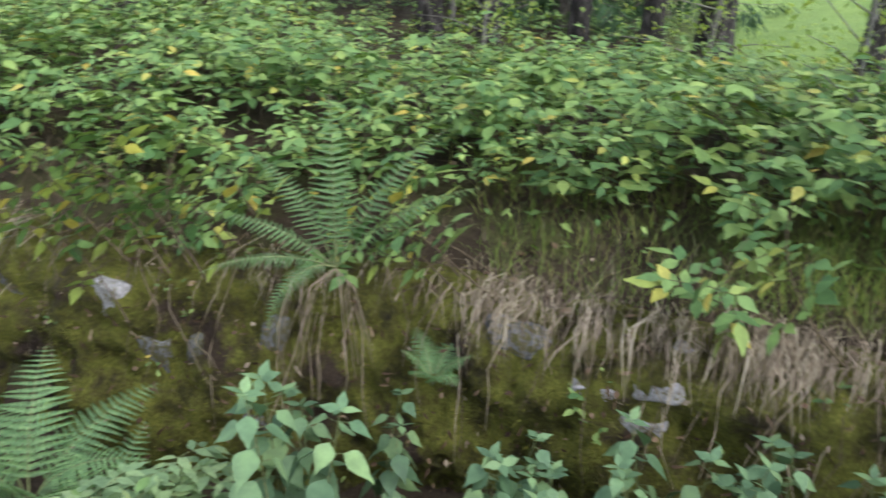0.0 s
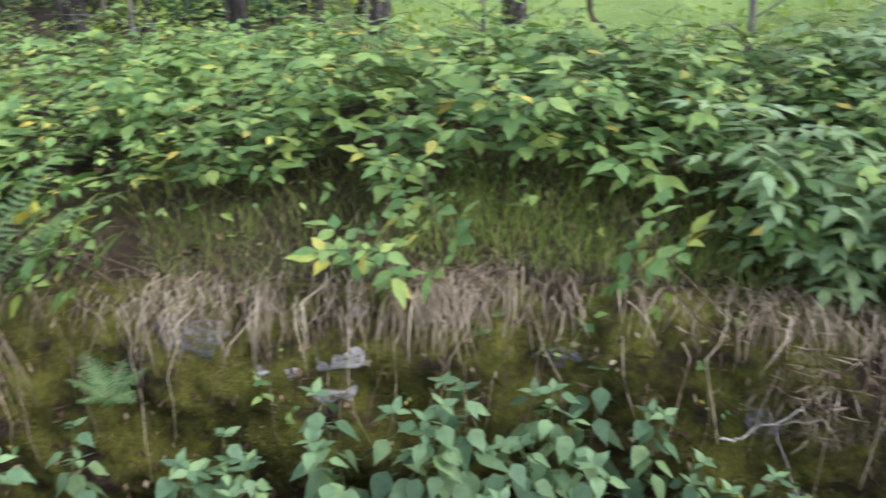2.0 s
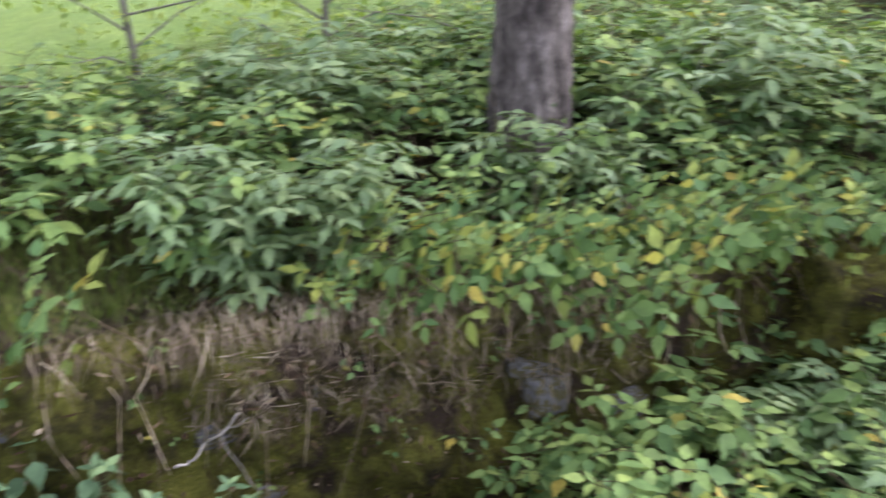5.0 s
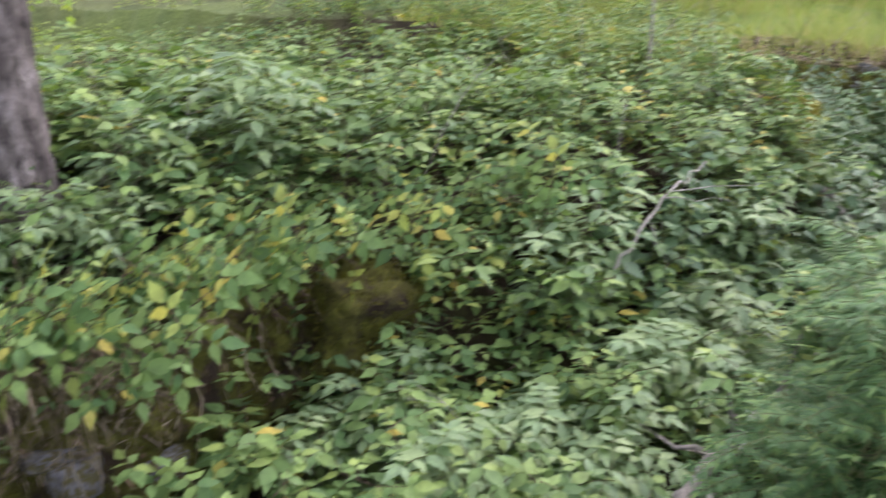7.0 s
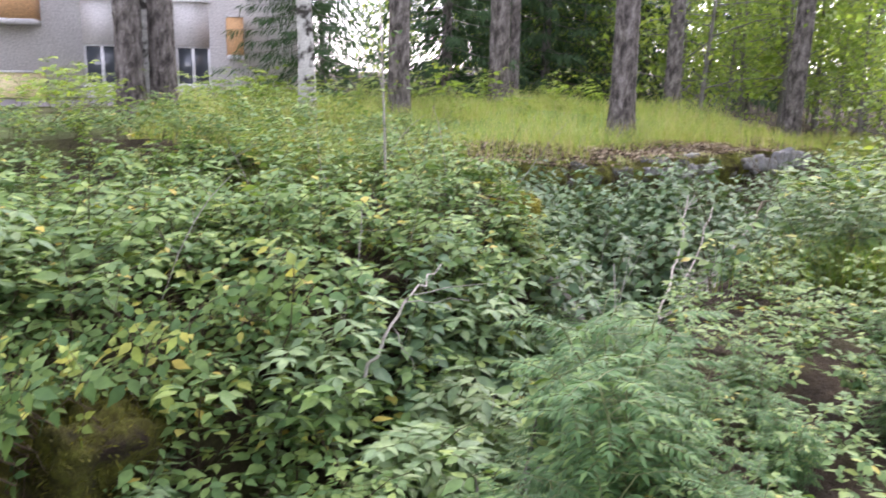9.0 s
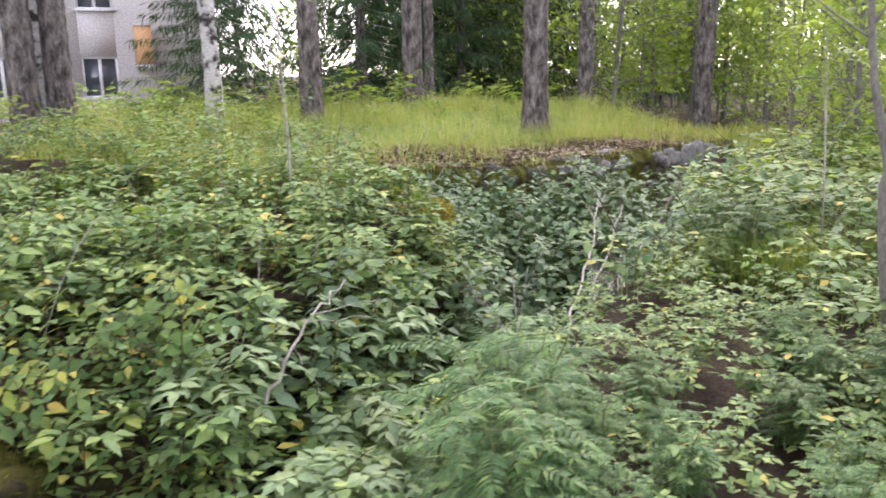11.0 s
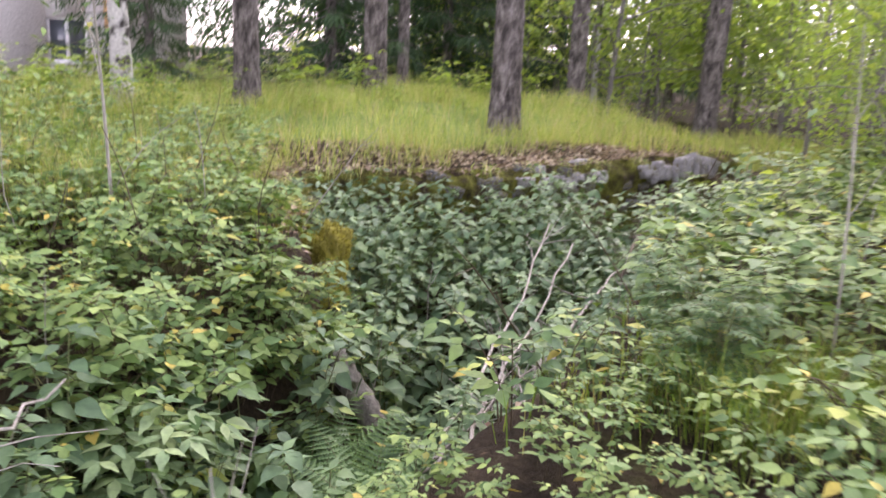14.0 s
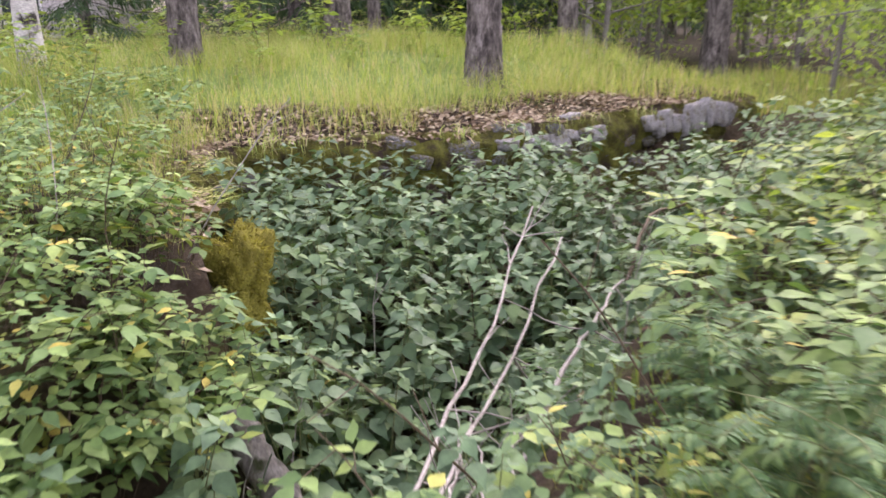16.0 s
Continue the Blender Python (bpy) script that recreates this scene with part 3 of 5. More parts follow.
def pinna_template():
    """A fern's side leaf with small lobes along both edges."""
    v, f = [], []
    n = 8
    for k in range(n):
        s0, s1 = k / n, (k + 1) / n
        w = 0.11 * (1 - 0.85 * s0) * (0.75 if k == 0 else 1)
        for sg in (-1, 1):
            b = len(v)
            v += [(0, s0, -0.1 * s0**2), (0, s1, -0.1 * s1**2), (sg * w, s0 + 0.75 / n, 0.03 - 0.1 * s0**2), (sg * w * 0.9, s0 + 0.25 / n, 0.03 - 0.1 * s0**2)]
            q = [b, b + 1, b + 2, b + 3]
            f.append(q if sg > 0 else q[::-1])
    return np.array(v), np.array(f)


PINNA = pinna_template()


def fern_frond(length, az, rise, curl, pairs=22, wide=0.2):
    """One arching frond from the crown."""
    soup = Soup()
    s = np.linspace(0, 1, 12)
    el = np.radians(rise - curl * s)
    step = length / 11
    rad = np.r_[0, np.cumsum(np.cos(el[:-1]) * step)]
    hgt = np.r_[0, np.cumsum(np.sin(el[:-1]) * step)]
    line = np.stack([rad * np.cos(az), rad * np.sin(az), hgt], 1)
    tube(soup, line, np.linspace(0.004, 0.0012, 12), 4, 1)
    t = np.linspace(0.18, 0.985, pairs)
    p = np.stack([np.interp(t, s, line[:, c]) for c in range(3)], 1)
    d = unit(np.stack([np.interp(t, s, unit(np.gradient(line, axis=0))[:, c]) for c in range(3)], 1))
    side = np.array([-np.sin(az), np.cos(az), 0])
    up = np.cross(d, side)
    size = wide * length / 0.7 * np.sin(np.pi * (0.1 + 0.9 * t) ** 0.75) ** 0.8 * np.where(t < 0.3, 0.8, 1) + 0.012
    for sg in (-1, 1):
        al = unit(sg * side + 0.3 * d - 0.12 * np.array([0, 0, 1]) + rng.normal(0, 0.05, d.shape))
        scatter(soup, PINNA, p, al, -up * np.sign(up[:, 2:]) * -1, size)
    return soup


def tuft(soup, pts, tall, width, bend=0.5, slot=0):
    """Grass blades: one bent, tapering strip a point."""
    k = len(pts)
    az = rng.uniform(0, 2 * np.pi, k)
    h = tall * rng.uniform(0.5, 1.15, k)
    lean = np.stack([np.cos(az), np.sin(az)], 1) * (bend * rng.uniform(0.2, 1.2, k) * h)[:, None]
    side = np.stack([-np.sin(az), np.cos(az), 0 * az], 1) * (width * rng.uniform(0.6, 1.3, k))[:, None] / 2
    m = pts + np.c_[lean * 0.35, h * 0.6]
    t = pts + np.c_[lean, h * 0.9]
    v = np.stack([pts - side, pts + side, m + side * 0.7, m - side * 0.7, t], 1)
    b = (np.arange(k) * 5)[:, None]
    soup.add(v.reshape(-1, 3), b + np.array([[0, 1, 2]]), slot)
    f = [b + np.array([[0, 2, 3]]), b + np.array([[3, 2, 4]])]
    n = soup.n - k * 5
    for q in f:
        soup.f.append(q + n)
        soup.m.append(np.full(k, slot))
    return soup


def spots(n, x0, x1, y0, y1, keep=None):
    x, y = rng.uniform(x0, x1, n), rng.uniform(y0, y1, n)
    if keep is not None:
        k = keep(x, y)
        x, y = x[k], y[k]
    return np.stack([x, y, height(x, y)], 1)


# stock of meshes for the plants that stand as things of their own
def stock(n, make, slots):
    out = []
    for _ in range(n):
        out.append([(nm, sp.mesh(nm, mt), sp) for (nm, mt), sp in zip(slots, make()) if sp.n])
    return out


BIG = stock(5, lambda: raspberry(0.122, 3, 0.82, 0.02, 0.075), [("stem", [CANE]), ("leaves", [GREEN]), ("yellow_leaves", [YELLOW])])
RASP = stock(7, lambda: raspberry(0.128, 3, 0.8, 0.012, 0.075), [("stem", [CANE]), ("leaves", [GREEN]), ("yellow_leaves", [YELLOW])])
EDGE = stock(5, lambda: raspberry(0.1, 3, 0.5, 0.14), [("stem", [CANE]), ("leaves", [GREEN]), ("yellow_leaves", [YELLOW])])
HANG = stock(3, lambda: raspberry(0.088, 3, 0.6, 0.2), [("stem", [CANE]), ("leaves", [GREEN]), ("yellow_leaves", [YELLOW])])
YBUSH = stock(4, lambda: raspberry(0.115, 3, 0.7, 0.02), [("stem", [CANE]), ("leaves", [GREEN]), ("yellow_leaves", [YELLOW])])
NETT = stock(6, lambda: nettle(0.75, 0.16), [("stem", [STEM]), ("leaves", [NETTLE])])
DROOP = stock(4, lambda: nettle(0.75, 0.15, HEART, (12, 50)), [("stem", [STEM]), ("leaves", [NETTLE])])
ELDR = stock(3, lambda: elder(0.9, 4, 0.3, 0.15), [("stem", [STEM]), ("leaves", [ELDER])])
LACY = stock(3, lambda: elder(0.75, 6, 0.26, 0.066, 9, FEATHER), [("stem", [STEM]), ("leaves", [LACE])])


def plant(kit, name, label, category, group, x, y, z=None, turn=0.0, size=1.0, tilt=(0, 0)):
    ob = None
    m = pose(x, y, hz(x, y) - 0.02 if z is None else z, tilt[0], tilt[1], turn) @ Matrix.Scale(size, 4)
    for nm, me, _ in kit:
        if ob is None:
            ob = thing(name, label, category, group, data=me)
            ob.matrix_basis = m
        else:
            part(nm, me, None, ob)
    return ob


def thicket(name, label, category, kits, pts, mats, lo=0.8, hi=1.2, z_off=0.0, lean=12):
    """The uncounted rest of a kind of plant, as one mesh."""
    s = Soup()
    for p in pts:
        kit = kits[rng.integers(0, len(kits))]
        m = np.array(pose(p[0], p[1], p[2] - 0.02 + z_off, rng.uniform(-lean, lean), rng.uniform(-lean, lean), rng.uniform(0, 360)) @ Matrix.Scale(rng.uniform(lo, hi), 4))
        for slot, (_, _, soup) in enumerate(kit):
            base = s.n
            for v, f, mm in zip(soup.v, soup.f, soup.m):
                s.v.append(warp(v, m))
                s.f.append(f + base)
                s.m.append(np.full(len(f), slot))
            s.n += soup.n
    return thing(name, label, category, kind="stuff", data=s.mesh(name, mats))

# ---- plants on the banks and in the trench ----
# the camera's walk in plan; plants are cleared and placed along it
CAMERA_WALK = np.array([(0, 0), (0.33, -0.11), (0.57, -0.35), (0.6, -0.6), (0.91, -1.33), (1.48, -1.92), (2.14, -2.38), (2.79, -2.82), (3.41, -3.2), (3.8, -3.45)])


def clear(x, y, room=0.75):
    return to_line(x, y, CAMERA_WALK)[0] > room


def left_bank(lo, hi):
    def keep(x, y):
        dl, dr = to_line(x, y, LEFT)[0], to_line(x, y, RIGHT)[0]
        return ~inside(x, y) & (dl < dr) & (dl > lo) & (dl < hi)
    return keep


def right_bank(lo, hi):
    def keep(x, y):
        dl, dr = to_line(x, y, LEFT)[0], to_line(x, y, RIGHT)[0]
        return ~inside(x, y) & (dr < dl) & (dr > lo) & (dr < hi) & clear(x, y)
    return keep


def trench(lo, hi):
    def keep(x, y):
        dl = to_line(x, y, LEFT)[0]
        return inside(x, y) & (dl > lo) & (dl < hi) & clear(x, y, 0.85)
    return keep


def spaced(pts, gap):
    """Thins points so that no two stand closer than a gap."""
    out = []
    for p in pts:
        if all((p[0] - q[0]) ** 2 + (p[1] - q[1]) ** 2 > gap * gap for q in out):
            out.append(p)
    return np.array(out)


LAB_R = "raspberry bush with arching brown canes and green three-part leaves"
pts = spaced(spots(6000, -5, 8.4, -4, 7.5, lambda x, y: left_bank(0.3, 2.7)(x, y) & ((x < 0.1) | (x > 2.5) | (to_line(x, y, LEFT)[0] > 0.48)) & ((x > 0) | (to_line(x, y, LEFT)[0] < 2.3))), 0.155)
pts = pts[np.argsort(np.hypot(pts[:, 0] - 2, pts[:, 1]))]
for n, p in enumerate(pts[:150]):
    plant(RASP[n % 7], "raspberry_bush", LAB_R, "bush", "raspberry bushes on the bank", p[0], p[1], None, rng.uniform(0, 360), rng.uniform(0.7, 1.0), (rng.uniform(-8, 8), rng.uniform(-8, 8)))
back = spaced(spots(2500, -8, 8.6, -4, 9, left_bank(2.5, 3.2)), 0.33)
back = back[back[:, 0] > 0.5]
high = spaced(spots(3000, 5.0, 12.5, -3.6, 3.0, left_bank(0.3, 4.5)), 0.33)
tall = spaced(spots(2500, 5.5, 15, -1.2, 7.0, left_bank(1.5, 9)), 0.5)
thicket("green_thicket", "knee-high green bushes and herbs before the building", "thicket", BIG, tall[::2], [CANE, GREEN, YELLOW], 0.3, 0.5)
thicket("pale_thicket", "knee-high pale green herbs before the building", "thicket", YBUSH, tall[1::2], [CANE, BRIGHT, YELLOW], 0.35, 0.6)
thicket("raspberry_thicket", "dense thicket of green raspberry leaves along the bank", "thicket", RASP, np.concatenate([pts[150:], back]), [CANE, GREEN, YELLOW], 0.55, 0.85)
thicket("high_thicket", "tall raspberry and herb thicket on the bank before the building", "thicket", BIG, high[high[:, 1] < -0.9], [CANE, GREEN, YELLOW], 0.5, 0.85)
thicket("low_thicket", "lower raspberry and herb thicket on the bank before the building", "thicket", BIG, np.concatenate([high[high[:, 1] >= -0.9], spaced(spots(3000, 6.6, 10.5, -0.9, 4.0, left_bank(0.5, 5)), 0.25)]), [CANE, GREEN, YELLOW], 0.35, 0.62)
thicket("bank_thicket", "chest-high raspberry thicket behind the tall pine", "thicket", BIG, spaced(spots(2500, 4.4, 6.8, -1.2, 3.6, left_bank(0.6, 4.5)), 0.27), [CANE, GREEN, YELLOW], 0.8, 1.1)
pts = np.concatenate([spaced(spots(1200, -4, 4.2, -4, 6, left_bank(0.0, 0.5)), 0.2), spaced(spots(2500, 4.2, 8.0, -4.2, 1.0, lambda x, y: to_line(x, y, LEFT)[0] < 0.5), 0.2)])
for n, p in enumerate(pts):
    grassy = 0.1 < p[0] < 2.5 and rng.random() < 0.6
    if not grassy:
        plant(EDGE[n % 5], "raspberry_shoot", "low raspberry shoot with green and yellowing leaves on the trench edge", "bush", "raspberry shoots on the edge", p[0], p[1], None, rng.uniform(0, 360), rng.uniform(0.75, 1.15), (rng.uniform(-25, 25), rng.uniform(-25, 25)))
plant(ELDR[0], "elder_shrub", "pale green elder shoot before the mossy wall", "shrub", "elder shrubs", -0.9, 2.2, None, 40, 0.6)
plant(BIG[3], "raspberry_bush", "bright green raspberry bush before the mossy wall", "bush", "raspberry bushes in the trench", 2.7, 0.65, None, 10, 0.6)
# shoots that hang over the wall
for x, y, z, turn in ((1.35, 2.4, 0.0, 250), (-0.85, 2.95, 0.05, 230), (0.25, 2.9, 0.0, 260), (3.3, 0.75, 0.0, 220), (3.75, 0.4, 0.0, 240), (4.2, 0.05, 0.05, 230), (2.05, 1.95, 0.0, 240), (4.6, -0.5, 0.05, 250), (5.1, -1.2, 0.1, 230), (3.0, 1.1, 0.02, 215), (3.15, 0.95, 0.0, 250), (3.5, 0.62, 0.0, 200), (3.95, 0.3, 0.0, 235), (4.05, 0.2, -0.1, 210), (3.6, 0.55, -0.15, 260), (4.35, -0.15, -0.05, 222), (-1.05, 2.95, 0.0, 235), (-1.25, 3.0, 0.02, 250), (-1.15, 2.9, -0.15, 225), (-1.5, 3.1, 0.03, 240), (-0.6, 3.0, 0.0, 255), (0.05, 2.95, 0.0, 240)):
    plant(HANG[int(turn) % 3], "raspberry_shoot", "raspberry shoot with yellow leaves hanging over the wall", "bush", "raspberry shoots on the edge", x, y, z, turn, 1.25, (50, 0))

LOG_LINE = np.array([(2.6, -1.15), (3.0, -1.36), (3.6, -1.82)])
# raspberries that grow before the wall
for n in range(34):
    k = n / 33
    x, y = 5.9 + 1.75 * k, np.interp(5.9 + 1.75 * k, LEFT[:, 0], LEFT[:, 1]) - rng.uniform(0.1, 0.5)
    if math.hypot(x - 6.55, y + 3.55) > 0.42:
        plant(BIG[n % 5], "raspberry_bush", "raspberry bush leaning over the dark trench edge", "bush", "raspberry bushes in the trench", x, y, hz(x, y) - 0.02, rng.uniform(0, 360), rng.uniform(0.7, 1.0), (rng.uniform(-20, 20), rng.uniform(-20, 20)))
pts = spaced(spots(3000, 3.55, 7.0, -4.0, 1.2, lambda x, y: trench(0.08, 1.0)(x, y) & ((x < 6.3) | (to_line(x, y, LEFT)[0] < 0.4))), 0.27)
for n, p in enumerate(pts):
    plant(BIG[n % 5], "raspberry_bush", "raspberry bush growing out of the trench with green three-part leaves", "bush", "raspberry bushes in the trench", p[0], p[1], None, rng.uniform(0, 360), rng.uniform(0.85, 1.15), (rng.uniform(-8, 8), rng.uniform(-8, 8)))

LAB_N = "tall nettle with paired dark green toothed leaves"
BRANCH_LINE = np.array([(5.0, -3.5), (6.19, -4.32), (7.4, -5.2)])
pts = spaced(spots(5000, 3.3, 10.6, -9.6, 0.4, lambda x, y: trench(0.3, 3.4)(x, y) & (to_line(x, y, BRANCH_LINE)[0] > np.where(x < 6.3, 0.3, 0.1)) & (np.hypot(x - 6.55, y + 3.58) > 0.26) & (x > 4.9) & ((x < 8.3) | (y > -6.8) | (to_line(x, y, LEFT)[0] > 1.1)) & (to_line(x, y, RIGHT)[0] > 0.5)), 0.18)
mixed_pts = spaced(spots(3000, 2.9, 5.0, -2.6, 0.6, lambda x, y: trench(0.5, 3.0)(x, y) & (to_line(x, y, LOG_LINE)[0] > 0.3)), 0.27)
for n, p in enumerate(mixed_pts):
    if n % 6 == 0:
        plant(ELDR[n % 2], "elder_shrub", "young elder shrub growing in the trench", "shrub", "elder shrubs", p[0], p[1], None, rng.uniform(0, 360), rng.uniform(0.65, 0.85))
    else:
        plant(BIG[n % 5], "raspberry_bush", "raspberry bush growing out of the trench with green three-part leaves", "bush", "raspberry bushes in the trench", p[0], p[1], None, rng.uniform(0, 360), rng.uniform(0.8, 1.1), (rng.uniform(-8, 8), rng.uniform(-8, 8)))
pts = pts[np.argsort(np.hypot(pts[:, 0] - 4, pts[:, 1] + 3))]
for n, p in enumerate(pts[:160]):
    plant(NETT[n % 6], "nettle", LAB_N, "plant", "nettles in the trench", p[0], p[1], None, rng.uniform(0, 360), rng.uniform(0.9, 1.12) * (1 - (0.04 if p[1] > -6.4 else 0.2) * float(smooth(p[0], 7.8, 9.3))), (rng.uniform(-9, 9), rng.uniform(-9, 9)))
thicket("nettle_bed", "bed of dark green nettles filling the trench", "plants", NETT, pts[160:], [STEM, NETTLE], 0.85, 1.15)
for x, y, size in ((-0.45, 2.2, 1.1), (-0.3, 2.35, 1.0), (-0.55, 2.4, 1.15), (-0.12, 2.45, 0.9), (0.12, 2.3, 0.95), (0.3, 2.25, 0.95), (0.5, 2.25, 0.85), (0.95, 2.0, 1.0), (1.15, 2.05, 0.9), (1.35, 1.8, 0.95), (0.75, 2.15, 0.9), (1.55, 1.75, 0.95), (1.75, 1.9, 0.9), (1.15, 1.75, 0.85), (1.6, 2.1, 0.95), (2.0, 1.5, 0.8), (0.42, 2.1, 0.9), (0.85, 2.2, 1.0), (1.3, 2.1, 1.0), (1.5, 1.95, 0.95), (1.85, 1.65, 0.8), (2.15, 1.35, 0.7)):
    plant(DROOP[int(x * 10) % 4], "nettle", "nettle with broad blue-green leaves before the mossy wall", "plant", "nettles before the wall", x, y, None, rng.uniform(0, 360), size, (rng.uniform(-6, 6), rng.uniform(-6, 6)))

low = spaced(spots(4000, 1.6, 5.5, -5.8, -0.9, lambda x, y: (to_line(x, y, CAMERA_WALK)[0] < 1.6) & (to_line(x, y, LEFT)[0] > 1.3)), 0.19)
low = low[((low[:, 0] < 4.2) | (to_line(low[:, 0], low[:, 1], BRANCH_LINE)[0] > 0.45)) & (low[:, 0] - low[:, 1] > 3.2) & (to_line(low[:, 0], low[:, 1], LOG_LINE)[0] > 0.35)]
thicket("low_herbs", "low green shoots and herbs covering the path", "plants", YBUSH, low, [CANE, GREEN, YELLOW], 0.34, 0.5)
pts = spaced(spots(5000, 1.8, 12, -13, -1.5, lambda x, y: right_bank(-0.1, 3.0)(x, y) & ((x < 4.9) | (to_line(x, y, BRANCH_LINE)[0] > 0.85)) & ((x < 6.5) | (to_line(x, y, RIGHT)[0] > 0.35))), 0.24)
pts = pts[(pts[:, 0] < 7.5) | (to_line(pts[:, 0], pts[:, 1], LEFT)[0] > 1.7)]
pts = pts[np.argsort(np.hypot(pts[:, 0] - 3, pts[:, 1] + 3))]
for n, p in enumerate(pts[:80]):
    kit = EDGE if to_line(p[:1], p[1:2], CAMERA_WALK)[0][0] < 1.6 else BIG
    plant(kit[n % 5], "raspberry_bush", LAB_R, "bush", "raspberry bushes on the far bank", p[0], p[1], None, rng.uniform(0, 360), rng.uniform(0.75, 1.1), (rng.uniform(-8, 8), rng.uniform(-8, 8)))
thicket("bramble_thicket", "dense thicket of raspberry and young shoots", "thicket", BIG, pts[80::2], [CANE, GREEN, YELLOW])
# same bushes again; the sunny look is put into the brighter leaf colour
thicket("sunlit_thicket", "bushes coloured brighter yellow-green for sunlight, under the young trees", "thicket", BIG, pts[81::2], [CANE, BRIGHT, YELLOW])

for x, y, size in ((2.6, 2.15, 0.75), (3.4, 2.2, 0.75), (4.3, -1.6, 0.8), (4.7, -1.1, 0.85), (3.9, -1.0, 0.7), (5.0, -2.0, 0.9), (5.6, -2.3, 0.9), (4.9, 0.6, 0.9), (3.9, 2.4, 0.8), (3.4, 2.7, 0.75), (2.62, 1.9, 0.75), (2.85, 1.7, 0.7), (3.65, 1.2, 0.65), (3.95, 0.95, 0.6), (4.4, 1.0, 0.65), (5.0, 1.9, 0.8)):
    plant(ELDR[int(x * 7) % 3], "elder_shrub", "young elder shrub with pale green feathered leaves", "shrub", "elder shrubs", x, y, None, rng.uniform(0, 360), size)
for x, y, size in ((3.0, -2.0, 0.6), (3.6, -2.35, 0.65), (5.2, -4.75, 0.7), (4.6, -4.5, 0.8), (2.7, -2.0, 0.55), (3.9, -2.2, 0.7)):
    plant(LACY[int(x * 7) % 3], "feather_leaved_shrub", "low shrub with lacy dark green leaves beside the trench", "shrub", "lacy shrubs", x, y, None, rng.uniform(0, 360), size)
rng_b = np.random.default_rng(77)
verge = spaced(spots(3000, 2.0, 3.3, -3.6, -1.6, lambda x, y: (to_line(x, y, CAMERA_WALK)[0] > 0.2) & (to_line(x, y, CAMERA_WALK)[0] < 1.0) & (x - y > 4.0)), 0.27)
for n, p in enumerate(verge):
    near = to_line(p[:1], p[1:2], CAMERA_WALK)[0][0]
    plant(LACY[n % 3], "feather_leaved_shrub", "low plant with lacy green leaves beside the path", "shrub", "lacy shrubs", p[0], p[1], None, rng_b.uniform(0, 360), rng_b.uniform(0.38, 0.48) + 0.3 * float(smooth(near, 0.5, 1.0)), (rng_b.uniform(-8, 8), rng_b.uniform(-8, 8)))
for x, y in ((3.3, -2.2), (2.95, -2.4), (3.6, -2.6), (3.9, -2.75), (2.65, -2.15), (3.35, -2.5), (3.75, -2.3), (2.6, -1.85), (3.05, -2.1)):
    if to_line(np.array([x]), np.array([y]), CAMERA_WALK)[0][0] < 0.68:
        continue
    plant(LACY[int(x * 9) % 3], "feather_leaved_shrub", "low shrub with lacy dark green leaves beside the path", "shrub", "lacy shrubs", x, y, None, rng_b.uniform(0, 360), rng_b.uniform(0.75, 1.0), (rng_b.uniform(-10, 10), rng_b.uniform(-10, 10)))
for n in range(30):
    x = 2.9 + 2.2 * n / 29
    y = float(np.interp(x, LEFT[:, 0], LEFT[:, 1])) + rng_b.uniform(-0.12, 0.12)
    plant(HANG[n % 3], "raspberry_shoot", "raspberry shoot hanging over the mossy wall", "bush", "raspberry shoots on the edge", x, y, hz(x, y + 0.25) - rng_b.uniform(0.02, 0.12), rng_b.uniform(195, 265), rng_b.uniform(0.8, 1.15), (rng_b.uniform(15, 45), rng_b.uniform(-20, 20)))
for n in range(16):
    x = 3.0 + 2.0 * n / 15
    y = float(np.interp(x, LEFT[:, 0], LEFT[:, 1])) - rng_b.uniform(0.25, 0.45)
    plant(BIG[n % 5], "raspberry_bush", "raspberry bush growing before the mossy wall", "bush", "raspberry bushes in the trench", x, y, None, rng_b.uniform(0, 360), rng_b.uniform(0.6, 0.85), (rng_b.uniform(-8, 8), rng_b.uniform(-8, 8)))
p = spots(900, 1.9, 4.6, -5.6, -2.6, lambda x, y: (x - y > 5.0) & (np.hypot(x - 2.9, y + 3.6) > 0.1))
q = spots(2500, 4.9, 10.6, -10.0, -3.3, lambda x, y: (to_line(x, y, RIGHT)[0] < 0.75) | (to_line(x, y, BRANCH_LINE)[0] < 0.8))
q = spaced(q[to_line(q[:, 0], q[:, 1], LEFT)[0] > np.where(q[:, 0] > 8, 1.3, 0.6)], 0.2)
q = q[np.argsort(np.hypot(q[:, 0] - 5, q[:, 1] + 4))]
for n, at in enumerate(q[:110]):
    plant(NETT[n % 6], "nettle", "short young nettle between the dead branches", "plant", "nettles in the trench", at[0], at[1], None, rng_b.uniform(0, 360), rng_b.uniform(0.4, 0.62), (rng_b.uniform(-10, 10), rng_b.uniform(-10, 10)))
thicket("low_nettles", "short nettles and seedlings along the trench edge", "plants", NETT, q[110:], [STEM, NETTLE], 0.4, 0.6)
thicket("path_herbs", "low green herbs and seedlings beside the path", "plants", YBUSH, spaced(p, 0.3), [CANE, GREEN, YELLOW], 0.3, 0.55)


